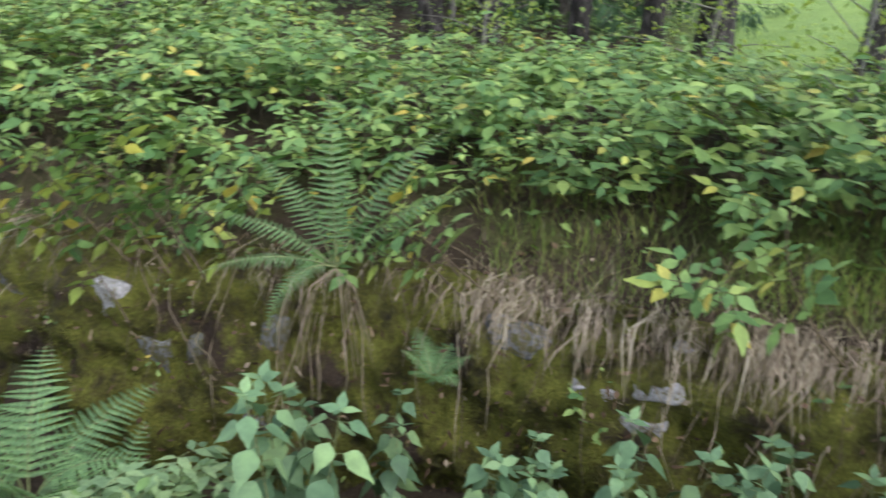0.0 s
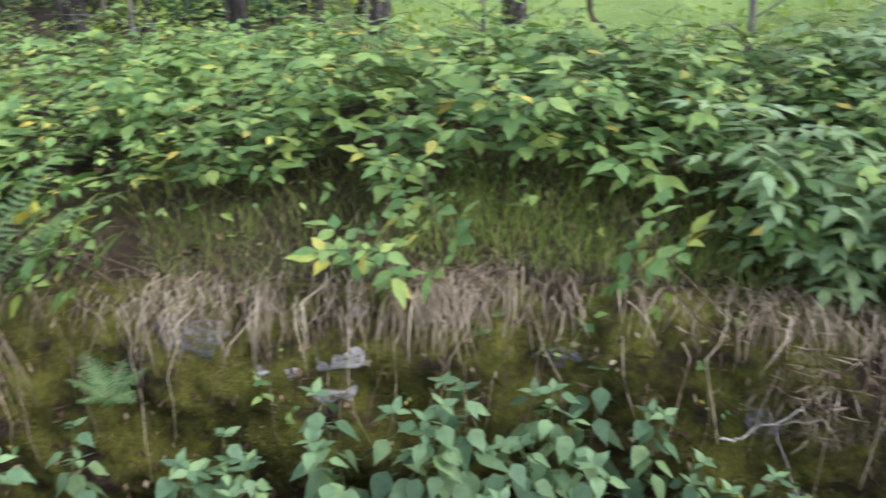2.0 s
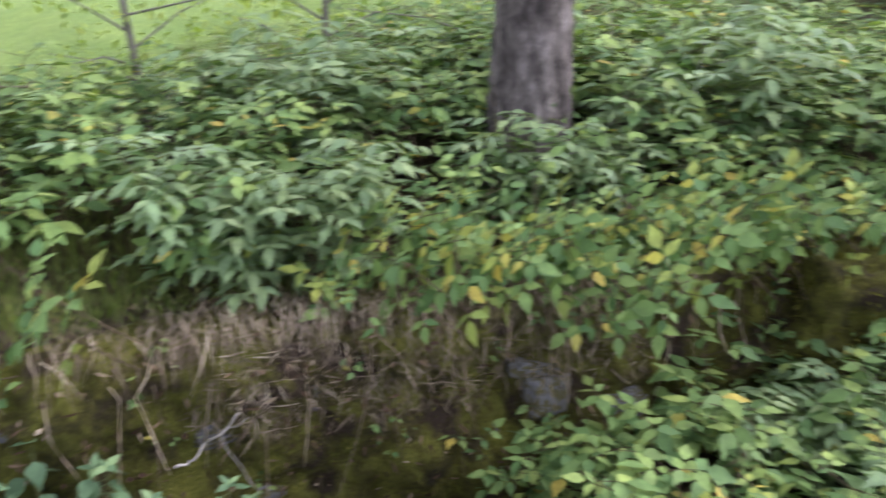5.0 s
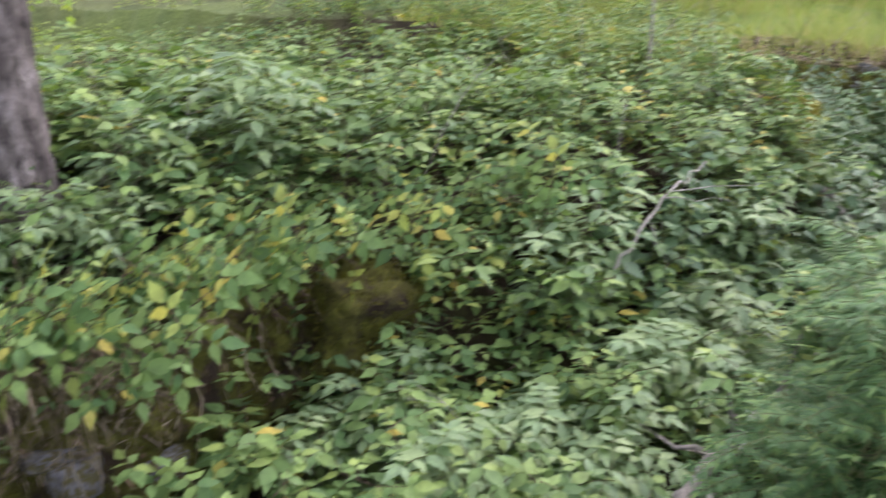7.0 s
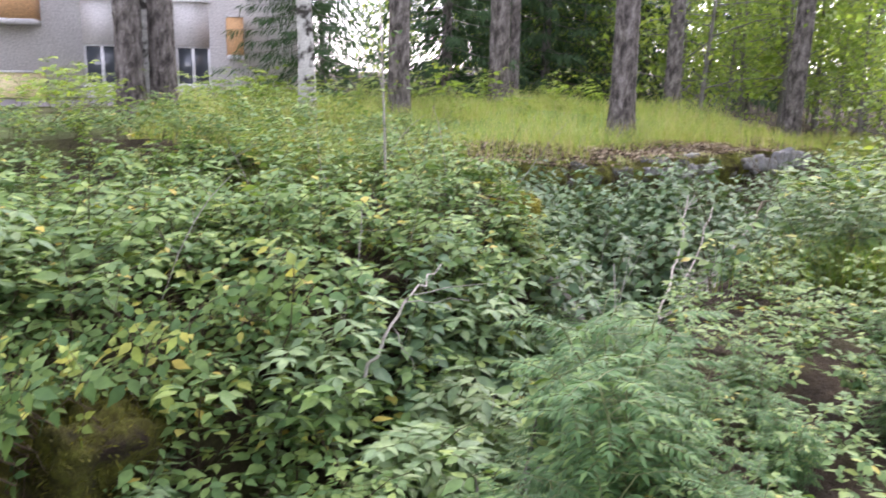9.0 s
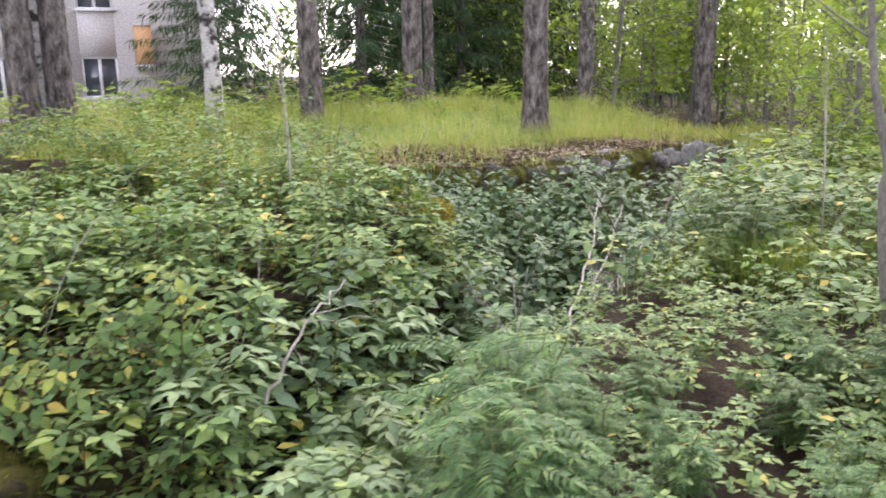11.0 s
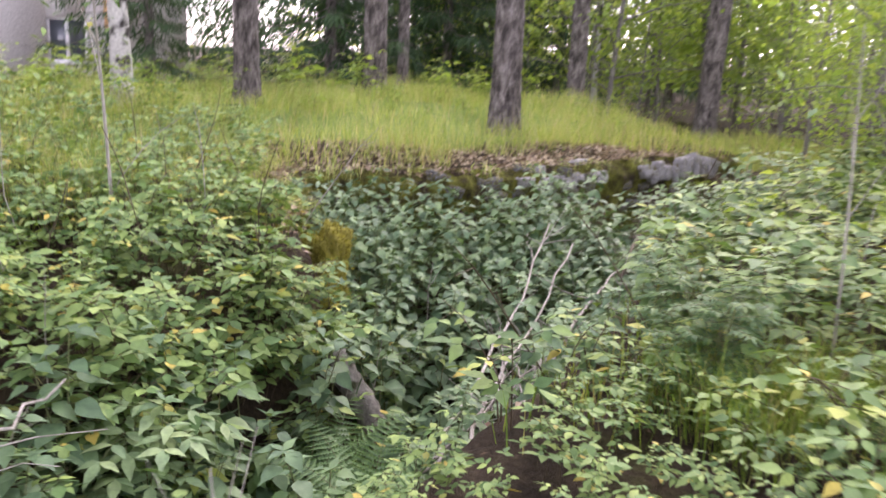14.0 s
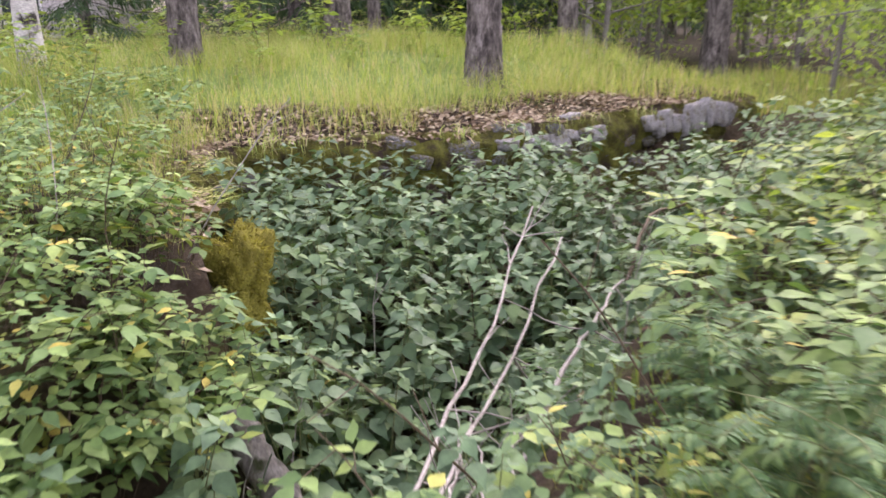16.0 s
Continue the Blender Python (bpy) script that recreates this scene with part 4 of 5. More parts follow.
def fern(x, y, z, length, fronds, label, turn=0.0, rise=68, spread=None):
    ob = thing("fern", label, "fern", "ferns")
    ob.matrix_basis = pose(x, y, z, 0, 0, turn)
    for k in range(fronds):
        az = (2 * np.pi * k / fronds if spread is None else np.radians(spread[0] + (spread[1] - spread[0]) * k / (fronds - 1))) + rng.uniform(-0.2, 0.2)
        part("frond", fern_frond(length * rng.uniform(0.8, 1.1), az, rise * rng.uniform(0.75, 1.15), rng.uniform(45, 95), 20, 0.15), [FERN, STEM], ob)
    return ob


LAB_F = "green lady fern with arching feathered fronds"
crown = thing("fern", "green lady fern with dry brown stalks on the trench edge", "fern", "ferns")
crown.matrix_basis = pose(-0.38, 2.93, 0.1)
for az, rise, curl, length in ((100, 84, 24, 0.72), (40, 58, 38, 0.76), (14, 48, 45, 0.68), (172, 40, 48, 0.62), (192, 24, 50, 0.54), (140, 58, 45, 0.62), (226, 30, 120, 0.44), (75, 78, 20, 0.45)):
    part("frond", fern_frond(length, math.radians(az), rise, curl, 24, 0.085), [FERN, STEM], crown)
for k in range(12):
    s = Soup()
    a, d = rng.uniform(-2.9, -0.2), rng.uniform(0.12, 0.24)
    tip = np.array([d * math.cos(a), -d, -rng.uniform(0.24, 0.42)])
    tube(s, [(0, 0, 0), (0.55 * tip[0], 0.75 * tip[1], -0.02), tip], [0.002, 0.0018, 0.001], 4)
    part("dead_stalk", s, STRAW, crown, "dry straw-coloured stalk")
fern(-1.42, 2.3, -0.6, 0.62, 8, LAB_F + " before the wall", 0, 66)
fern(-1.72, 2.0, -0.6, 0.62, 8, LAB_F + " before the wall", 40)
fern(-1.12, 2.2, -0.68, 0.5, 6, LAB_F + " before the wall", 20)
fern(0.02, 2.72, -0.3, 0.24, 6, "small bright green fern growing out of the mossy wall")
fern(6.25, -5.0, -0.3, 0.75, 7, LAB_F + " in the trench", 15)
fern(5.5, -3.35, -0.55, 0.7, 7, LAB_F + " in the trench", 60)
fern(5.9, -3.2, -0.65, 0.7, 6, LAB_F + " in the trench", 30)
fern(6.7, -5.9, 0.1, 0.6, 6, LAB_F + " in the trench", 80)

# grasses
s = Soup()
tuft(s, spots(6000, -4, 8, -4, 6, left_bank(0.0, 0.9)), 0.17, 0.003, 1.5)
tuft(s, spots(9000, 0.2, 2.8, 0.6, 4.2, left_bank(0.12, 1.0)), 0.17, 0.0026, 1.7)
tuft(s, spots(4000, 2.2, 8, -7, -1.5, right_bank(-1, 1.6)), 0.3, 0.006, 0.6)
tuft(s, spots(4500, 1.3, 3.2, 0.6, 3.4, left_bank(0.1, 0.7)), 0.2, 0.0028, 1.7)
tuft(s, spots(800, 4.0, 4.8, -5.1, -4.2), 0.4, 0.004, 0.8)
tuft(s, spots(9000, -6, 3, -5, 1.6, right_bank(0, 5)), 0.2, 0.006, 0.6)
thing("bank_grass", "fine green grass with dry blades along the banks", "grass", kind="stuff", data=s.mesh("bank_grass", [GRASS]))
s = Soup()
p = spots(85000, 7.8, 19, -16, 0, lambda x, y: left_bank(0.15, 9)(x, y) & ((y > -5.6) | (to_line(x, y, LEFT)[0] > 0.6)))
wave = np.sin(1.9 * p[:, 0] + 1.1 * p[:, 1]) + np.sin(2.7 * p[:, 1] - 0.8 * p[:, 0]) + rng.normal(0, 0.5, len(p))
tuft(s, p[wave > -0.3], 0.3, 0.005, 1.0)
tuft(s, p[wave > 1.2], 0.46, 0.004, 1.1)
tuft(s, p[(wave <= -0.3) & (rng.random(len(p)) < 0.8)], 0.2, 0.007, 1.0)
tuft(s, spots(5000, 11, 14, -13, -8), 0.3, 0.009, 0.5)
thing("meadow_grass", "tall yellow-green grass on the mound under the pines", "grass", kind="stuff", data=s.mesh("meadow_grass", [MEADOW]))


s = Soup()
p = spots(26000, 7.9, 12.5, -10.4, -3.2, lambda x, y: left_bank(-0.05, 1.1)(x, y) & (rng_b.random(len(x)) < 1.1 - 0.6 * to_line(x, y, LEFT)[0]))
al = down_tilt(rng.uniform(0, 6.28, len(p)), rng.uniform(-25, 20, len(p)))
scatter(s, SIMPLE, p + [0, 0, 0.02], al, face_of(al, 0.4), rng.uniform(0.03, 0.085, len(p)))
thing("dry_leaves", "pale dry leaves lying along the top of the far wall", "leaf litter", kind="stuff", data=s.mesh("dry_leaves", [PALELITTER]))


def hanging(n, a, b, length, line=wall_pts, outward=wall_out, wide=1.0):
    """Dry grass that hangs over the wall's edge."""
    soup = Soup()
    clump = rng.integers(a, b, 26)
    k = np.clip(clump[rng.integers(0, 26, n)] + rng.normal(0, 2.2, n).astype(int), a, b)
    p, o = line[k], np.c_[outward[k], np.zeros(n)]
    base = p + o * rng.uniform(-0.18, 0.1, (n, 1)) + [0, 0, 0.06] + rng.normal(0, 0.025, (n, 3))
    length = length * rng.uniform(0.25, 1.4, (n, 1))
    m = base + o * rng.uniform(0.06, 0.15, (n, 1)) + np.c_[rng.normal(0, 0.03, (n, 2)), rng.uniform(-0.02, 0.04, n)]
    t = m + o * rng.uniform(0.0, 0.06, (n, 1)) - np.array([0, 0, 1.0]) * length + np.c_[rng.normal(0, 0.035, (n, 2)), np.zeros(n)]
    side = np.stack([-o[:, 1], o[:, 0], 0 * o[:, 0]], 1) * wide * rng.uniform(0.001, 0.0028, (n, 1))
    v = np.stack([base - side, base + side, m + side, m - side, t], 1)
    c = (np.arange(n) * 5)[:, None]
    soup.add(v.reshape(-1, 3), np.concatenate([c + [[0, 1, 2]], c + [[0, 2, 3]], c + [[3, 2, 4]]]))
    return soup


def stretch_of(x0, x1):
    k = np.where((wall_pts[:, 0] >= x0) & (wall_pts[:, 0] <= x1))[0]
    return k[0], k[-1]


s = hanging(700, *stretch_of(0.1, 1.6), 0.2)
s1 = hanging(450, *stretch_of(1.2, 2.7), 0.13)
s.add(np.concatenate(s1.v), s1.f[0])
s2 = hanging(450, *stretch_of(2.6, 3.9), 0.16)
s.add(np.concatenate(s2.v), s2.f[0])
s3 = hanging(250, *stretch_of(-2.5, 0.1), 0.12)
s.add(np.concatenate(s3.v), s3.f[0])
tuft(s, spots(4200, 0.0, 3.4, 0.6, 3.4, left_bank(-0.05, 0.5)), 0.1, 0.0028, 2.2)
tuft(s, spots(1500, 3.0, 4.4, -0.2, 1.8, left_bank(-0.05, 0.35)), 0.09, 0.0028, 2.2)
thing("dry_grass", "dry straw-coloured grass hanging over the mossy wall", "grass", kind="stuff", data=s.mesh("dry_grass", [STRAW]))

s = hanging(420, 5, len(far_pts) - 60, 0.13, far_pts, far_out, 1.6)
thing("overhanging_grass", "pale meadow grass hanging over the far stone wall", "grass", kind="stuff", data=s.mesh("overhanging_grass", [MEADOW]))

herbs = spaced(spots(900, 9, 16, -13, -2, left_bank(0.9, 5)), 0.42)
thicket("meadow_herbs", "low green herbs among the tall grass", "plants", YBUSH, herbs, [CANE, BRIGHT, YELLOW], 0.25, 0.6)
bushes = spaced(spots(1800, 11.8, 22, -18, 3, left_bank(2.7, 14)), 0.8)
thicket("undergrowth", "low bushes and bright green shoots under the trees", "bushes", YBUSH, bushes, [CANE, BRIGHT, YELLOW], 0.7, 1.5)
bushes = spaced(spots(2500, -9, 8, 5.5, 15, left_bank(2.9, 11)), 0.55)
thicket("undergrowth", "low green bushes under the far trees", "bushes", YBUSH, bushes[bushes[:, 0] - 0.3 * bushes[:, 1] < 0.1], [CANE, GREEN, YELLOW], 0.6, 1.0)

# fallen leaves and low ground cover
s = Soup()
p = np.concatenate([spots(5000, -4, 8, -4, 6, left_bank(-0.1, 1.2)), spots(3000, -2, 10, -9, 2.6, trench(0.0, 4)), spots(3000, -4, 8, -7, 1.5, right_bank(0, 3)), spots(7000, 8.6, 12.5, -11, -5.2, left_bank(-0.2, 1.1))])
al = down_tilt(rng.uniform(0, 6.28, len(p)), rng.uniform(-20, 20, len(p)))
scatter(s, SIMPLE, p + [0, 0, 0.015], al, face_of(al, 0.4), rng.uniform(0.03, 0.08, len(p)))
thing("leaf_litter", "brown fallen leaves scattered on the earth", "leaf litter", kind="stuff", data=s.mesh("leaf_litter", [LITTER]))
s = Soup()
p = np.concatenate([spots(22000, -6, 8, -4, 8, left_bank(0.3, 4)), spots(2500, 2, 11, -11, -2, right_bank(0.0, 3)), spots(1000, -3, 6, -5, 2.8, trench(0.3, 4))])
p[:, 2] += rng.uniform(0.02, 0.25, len(p))
al = down_tilt(rng.uniform(0, 6.28, len(p)), rng.uniform(0, 40, len(p)))
scatter(s, OVATE, p, al, face_of(al), rng.uniform(0.035, 0.075, len(p)))
thing("ground_cover", "low green seedlings and herbs covering the soil", "plants", kind="stuff", data=s.mesh("ground_cover", [GREEN]))

# ---- dead wood ----


def stick(name, label, line, r0, r1, twigs=0, sides=7, material=DEADWOOD):
    line = np.array(line, float)
    k = np.linspace(0, len(line) - 1, 14)
    fine = np.stack([np.interp(k, np.arange(len(line)), line[:, c]) for c in range(3)], 1)
    fine[1:-1] += rng.normal(0, 0.012 if r0 < 0.04 else 0.006, (12, 3))
    main = Soup()
    tube(main, fine, np.linspace(r0, r1, 14), sides, 0, 0.1 if r0 < 0.04 else 0.17)
    ob = thing(name, label, "branch" if r0 < 0.04 else "log", data=main.mesh(name, [material]))
    for _ in range(twigs):
        n = rng.integers(4, 13)
        d = unit(fine[n] - fine[n - 1] + rng.normal(0, 0.45, 3))
        tw = Soup()
        q = [fine[n] + d * e + rng.normal(0, 0.01, 3) for e in np.linspace(0, rng.uniform(0.2, 0.5), 5)]
        q[0] = fine[n]
        tube(tw, q, np.linspace(r1 * 0.8, 0.0015, 5), 4)
        part("twig", tw, material, ob)
    return ob


LAB_S = "bare grey dead branch lying across the nettles"
stick("dead_branch", LAB_S, [(5.19, -3.59, 0.0), (5.61, -3.89, 0.05), (6.19, -4.32, 0.1), (6.85, -4.81, 0.19), (7.84, -5.51, 0.4)], 0.011, 0.006, 9)
stick("dead_branch", LAB_S, [(5.24, -3.76, 0.0), (5.66, -4.04, 0.02), (6.37, -4.65, 0.1), (7.23, -5.38, 0.38)], 0.011, 0.006, 5)
stick("dead_branch", LAB_S, [(5.64, -4.33, 0.08), (6.14, -4.86, 0.28), (6.55, -5.34, 0.36)], 0.012, 0.006, 4)
stick("dead_branch", LAB_S, [(5.1, -3.7, -0.05), (5.5, -4.15, 0.02), (5.9, -4.45, 0.08)], 0.011, 0.005, 4)
stick("dead_branch", LAB_S, [(5.2, -3.5, -0.1), (5.6, -4.05, -0.02), (6.1, -4.35, 0.05)], 0.009, 0.004, 3)
for n, (x, y, z, dx, dy, dz) in enumerate(((5.15, -3.75, -0.08, 0.75, -0.5, 0.16), (5.25, -3.95, -0.02, 0.55, -0.7, 0.12), (5.0, -3.85, -0.06, 1.0, -0.72, 0.2), (5.3, -3.6, -0.1, 0.5, -0.85, 0.22), (5.05, -4.0, 0.0, 0.9, -0.3, 0.1), (5.5, -4.3, 0.02, 0.25, -0.7, 0.15), (4.75, -3.75, 0.0, 0.6, -0.85, 0.05), (4.7, -3.9, 0.02, 0.7, -0.55, 0.04), (4.85, -3.6, -0.05, 0.3, -0.9, 0.08), (4.6, -3.95, 0.05, 0.85, -0.35, 0.0), (4.95, -3.5, -0.1, 0.45, -0.75, 0.12))):
    stick("dead_branch", LAB_S, [(x, y, z), (x + 0.5 * dx, y + 0.5 * dy, z + 0.6 * dz), (x + dx, y + dy, z + dz)], 0.008, 0.0035, 4)
stick("dead_branch", "dark bare branch bent over the nettles", [(6.9, -5.6, 0.2), (7.4, -6.05, 0.38), (7.9, -6.75, 0.3), (8.2, -7.4, 0.2)], 0.012, 0.008, 2, 6, CANE)
stick("dead_branch", "thin grey dead branch in the raspberry leaves", [(4.65, -1.45, 0.0), (4.8, -1.6, 0.2), (5.1, -1.85, 0.35), (5.4, -2.1, 0.42)], 0.012, 0.005, 3)
stick("dead_branch", "thin bent dry stalk on the bank", [(4.99, -4.58, 0.0), (5.08, -4.62, 0.2), (5.12, -4.67, 0.42), (5.22, -4.78, 0.58)], 0.007, 0.004, 2)
stick("dead_branch", "short pale twig caught on the mossy wall", [(2.05, 1.78, -0.36), (2.14, 1.72, -0.3), (2.24, 1.62, -0.18)], 0.005, 0.003, 2)
stick("dead_branch", "dark curved bare branch rising over the raspberry leaves", [(2.6, 3.9, 1.5), (2.62, 3.86, 1.12), (2.63, 3.82, 0.86), (2.66, 3.79, 0.77), (2.72, 3.74, 0.71), (2.85, 3.66, 0.62), (3.0, 3.62, 0.3), (3.02, 3.6, -0.15)], 0.012, 0.02, 2, 7, CANE)
stick("fallen_log", "weathered grey log leaning in the trench", [(6.46, -3.68, -0.5), (6.62, -3.57, -0.28), (6.8, -3.48, -0.1)], 0.08, 0.07, 0, 12, LOGWOOD)
stick("fallen_log", "grey rotting log lying on the trench floor", [(3.05, -1.35, -0.4), (3.35, -1.6, -0.34), (3.8, -2.05, -0.24)], 0.034, 0.026, 3, 10, LOGWOOD)
stick("dead_branch", "bare grey branch beside the rotting log", [(3.1, -1.5, -0.35), (3.5, -1.85, -0.22), (4.3, -2.6, 0.0)], 0.012, 0.006, 6)

boulder = lumps(11, 5, 0.75, (0.15, 0.15, 0.27), 0.85)
boulder.materials.append(rough_material("yellow_moss", [(0.3, (0.14, 0.12, 0.02)), (0.5, (0.26, 0.24, 0.035)), (0.75, (0.38, 0.36, 0.06))], 4, 60, 1.0, 0.03))
ob = thing("mossy_boulder", "upright boulder thickly covered in yellow-green moss", "boulder", data=boulder)
ob.matrix_basis = pose(7.9, -3.7, 0.16, 6, 14, 20)
rock = lumps(12, 5, 0.55, (0.3, 0.22, 0.26), 0.8)
rock.materials.append(MOSS)
ob = thing("mossy_rock", "low rock covered in brown-green moss at the trench edge", "boulder", data=rock)
ob.matrix_basis = pose(4.35, -0.1, -0.2, 5, -10, 140)


# old canes standing dead among the leaves
rng_c = np.random.default_rng(5)
cane_meshes = []
for n in range(5):
    main = Soup()
    k = np.linspace(0, 1, 7)
    bend = rng_c.uniform(-0.25, 0.25, 2)
    line = np.stack([bend[0] * k**2, bend[1] * k**2, 0.95 * k], 1) + rng_c.normal(0, 0.008, (7, 3))
    tube(main, line, np.linspace(0.0045, 0.0022, 7), 5)
    for e in (3, 4, 5):
        d = np.r_[rng_c.normal(0, 0.12, 2), 0.1]
        tube(main, [line[e], line[e] + d * 0.6, line[e] + d], [0.002, 0.0016, 0.001], 3)
    cane_meshes.append(main.mesh("dead_cane", [DEADWOOD if n % 2 else CANE]))
sites = np.concatenate([spaced(spots(900, 3.6, 8.6, -3.4, 1.4, lambda x, y: to_line(x, y, LEFT)[0] < 1.3), 0.42), spaced(spots(500, 4.9, 8.0, -6.6, -3.4, lambda x, y: to_line(x, y, CAMERA_WALK)[0] > 1.2), 0.5)])
for n, p in enumerate(sites):
    ob = thing("dead_cane", "thin dry leafless cane standing among the leaves", "cane", "dead canes", data=cane_meshes[n % 5])
    ob.matrix_basis = pose(p[0], p[1], p[2] - 0.02, rng_c.uniform(-32, 32), rng_c.uniform(-32, 32), rng_c.uniform(0, 360)) @ Matrix.Scale(rng_c.uniform(0.75, 1.1), 4)

# leaf scraps, thin roots and seedlings caught on the wall
vs = np.array([v.co for v in mossy_wall.data.vertices])
ns = np.array([v.normal for v in mossy_wall.data.vertices])
ns *= np.where((ns @ [-0.6, -0.8, 0.3])[:, None] < 0, -1, 1)
s = Soup()
pick = rng.integers(0, len(vs), 2600)
al = unit(rng.normal(0, 1, (2600, 3)) - [0, 0, 0.5])
scatter(s, SLIM, vs[pick] + ns[pick] * 0.015, al, ns[pick] + rng.normal(0, 0.3, (2600, 3)), rng.uniform(0.02, 0.075, 2600))
bank = np.where((vs[:, 0] > 2.2) & (vs[:, 0] < 3.6) & (vs[:, 2] > -0.32))[0]
pick = rng.choice(bank, 3000)
al = unit(rng.normal(0, 1, (3000, 3)) - [0, 0, 0.8])
scatter(s, NEEDLELEAF, vs[pick] + ns[pick] * 0.02, al, ns[pick] + rng.normal(0, 0.4, (3000, 3)), rng.uniform(0.04, 0.12, 3000), 1)
pick = rng.integers(0, len(vs), 900)
scatter(s, SIMPLE, vs[pick] + ns[pick] * 0.015, unit(rng.normal(0, 1, (900, 3))), ns[pick] + rng.normal(0, 0.3, (900, 3)), rng.uniform(0.015, 0.045, 900))
thing("wall_litter", "brown leaf scraps and needles caught on the mossy wall", "leaf litter", kind="stuff", data=s.mesh("wall_litter", [LITTER, STRAW]))
s = Soup()
for n in range(130):
    k = rng.integers(5, len(wall_pts) - 5)
    p, o = np.array(wall_pts[k]), np.r_[wall_out[k], 0]
    q = p + o * rng.uniform(0.16, 0.22) + [rng.normal(0, 0.05), rng.normal(0, 0.05), -rng.uniform(0.05, 0.3)]
    e = q + o * rng.uniform(0.03, 0.1) + [rng.normal(0, 0.06), rng.normal(0, 0.06), -rng.uniform(0.12, 0.4)]
    tube(s, [p, (p + q) / 2 + o * 0.05, q, (q + e) / 2 + rng.normal(0, 0.012, 3), e], [0.003, 0.0028, 0.0024, 0.002, 0.001], 3)
thing("hanging_roots", "thin brown roots and old stalks hanging down the wall", "roots", kind="stuff", data=s.mesh("hanging_roots", [STRAW]))
s = Soup()
for n in range(70):
    k = rng.integers(0, len(vs))
    az = rng.uniform(0, 6.28) + np.arange(6) * 1.1
    al = unit(down_tilt(az, rng.uniform(-30, 20, 6)) + 0.6 * ns[k])
    scatter(s, OVATE, vs[k] + rng.normal(0, 0.03, (6, 3)) + ns[k] * 0.02, al, face_of(al), rng.uniform(0.025, 0.055))
thing("wall_seedlings", "tiny green seedlings rooted in the moss", "plants", kind="stuff", data=s.mesh("wall_seedlings", [GREEN]))


# moss cushions on the walls
s = Soup()
for face, k in ((mossy_wall, 30000), (far_wall, 7000)):
    vs = np.array([v.co for v in face.data.vertices])
    ns = np.array([v.normal for v in face.data.vertices])
    pick = rng.integers(0, len(vs), k)
    patch = np.sin(3.1 * vs[pick, 0] + 2 * vs[pick, 2]) + np.sin(4.7 * vs[pick, 1] - 5 * vs[pick, 2]) + rng.normal(0, 0.6, k)
    pick = pick[patch > 0.1]
    side = np.where((ns[pick] @ [-0.6, -0.8, 0.3])[:, None] < 0, -1, 1) * ns[pick]
    al = unit(side + rng.normal(0, 0.6, side.shape) + [0, 0, 0.2])
    scatter(s, SHOOT, vs[pick] + rng.normal(0, 0.02, side.shape), al, rng.normal(0, 1, side.shape), rng.uniform(0.01, 0.032, len(pick)))
thing("moss_cushion", "yellow-green moss growing thickly on the walls", "moss", kind="stuff", data=s.mesh("moss_cushion", [MOSSLEAF]))
for me, m, name, label, leafy in ((boulder, pose(7.9, -3.7, 0.16, 6, 14, 20), "boulder_moss", "thick golden moss on the upright boulder", GOLDMOSS), (rock, pose(4.35, -0.1, -0.2, 5, -10, 140), "rock_moss", "brown-green moss on the low rock", MOSSLEAF)):
    s = Soup()
    vs = warp(np.array([v.co for v in me.vertices]), m)
    ns = np.array([v.normal for v in me.vertices]) @ np.array(m)[:3, :3].T
    pick = rng.integers(0, len(vs), 2500)
    al = unit(ns[pick] + rng.normal(0, 0.6, (2500, 3)))
    scatter(s, SHOOT, vs[pick] + rng.normal(0, 0.01, (2500, 3)), al, rng.normal(0, 1, (2500, 3)), rng.uniform(0.02, 0.05, 2500))
    thing(name, label, "moss", kind="stuff", data=s.mesh(name, [leafy]))


# ---- trees ----
def trunk_soup(h, r, lean=(0, 0), sides=14, rings=16, flare=1.35, rough=0.05):
    s = np.linspace(0, 1, rings) ** (1.7 if rings > 60 else 1)
    wob = np.cumsum(rng.normal(0, 0.012 * h / rings * min(1, 20 / rings), (rings, 2)), 0)
    line = np.stack([lean[0] * s * h + wob[:, 0], lean[1] * s * h + wob[:, 1], h * s], 1)
    line[0, :2] = 0
    rad = r * (1 - 0.75 * s) * (1 + (flare - 1) * np.exp(-s * h / 0.25))
    soup = Soup()
    tube(soup, line, rad, sides, 0, rough)
    return soup, line


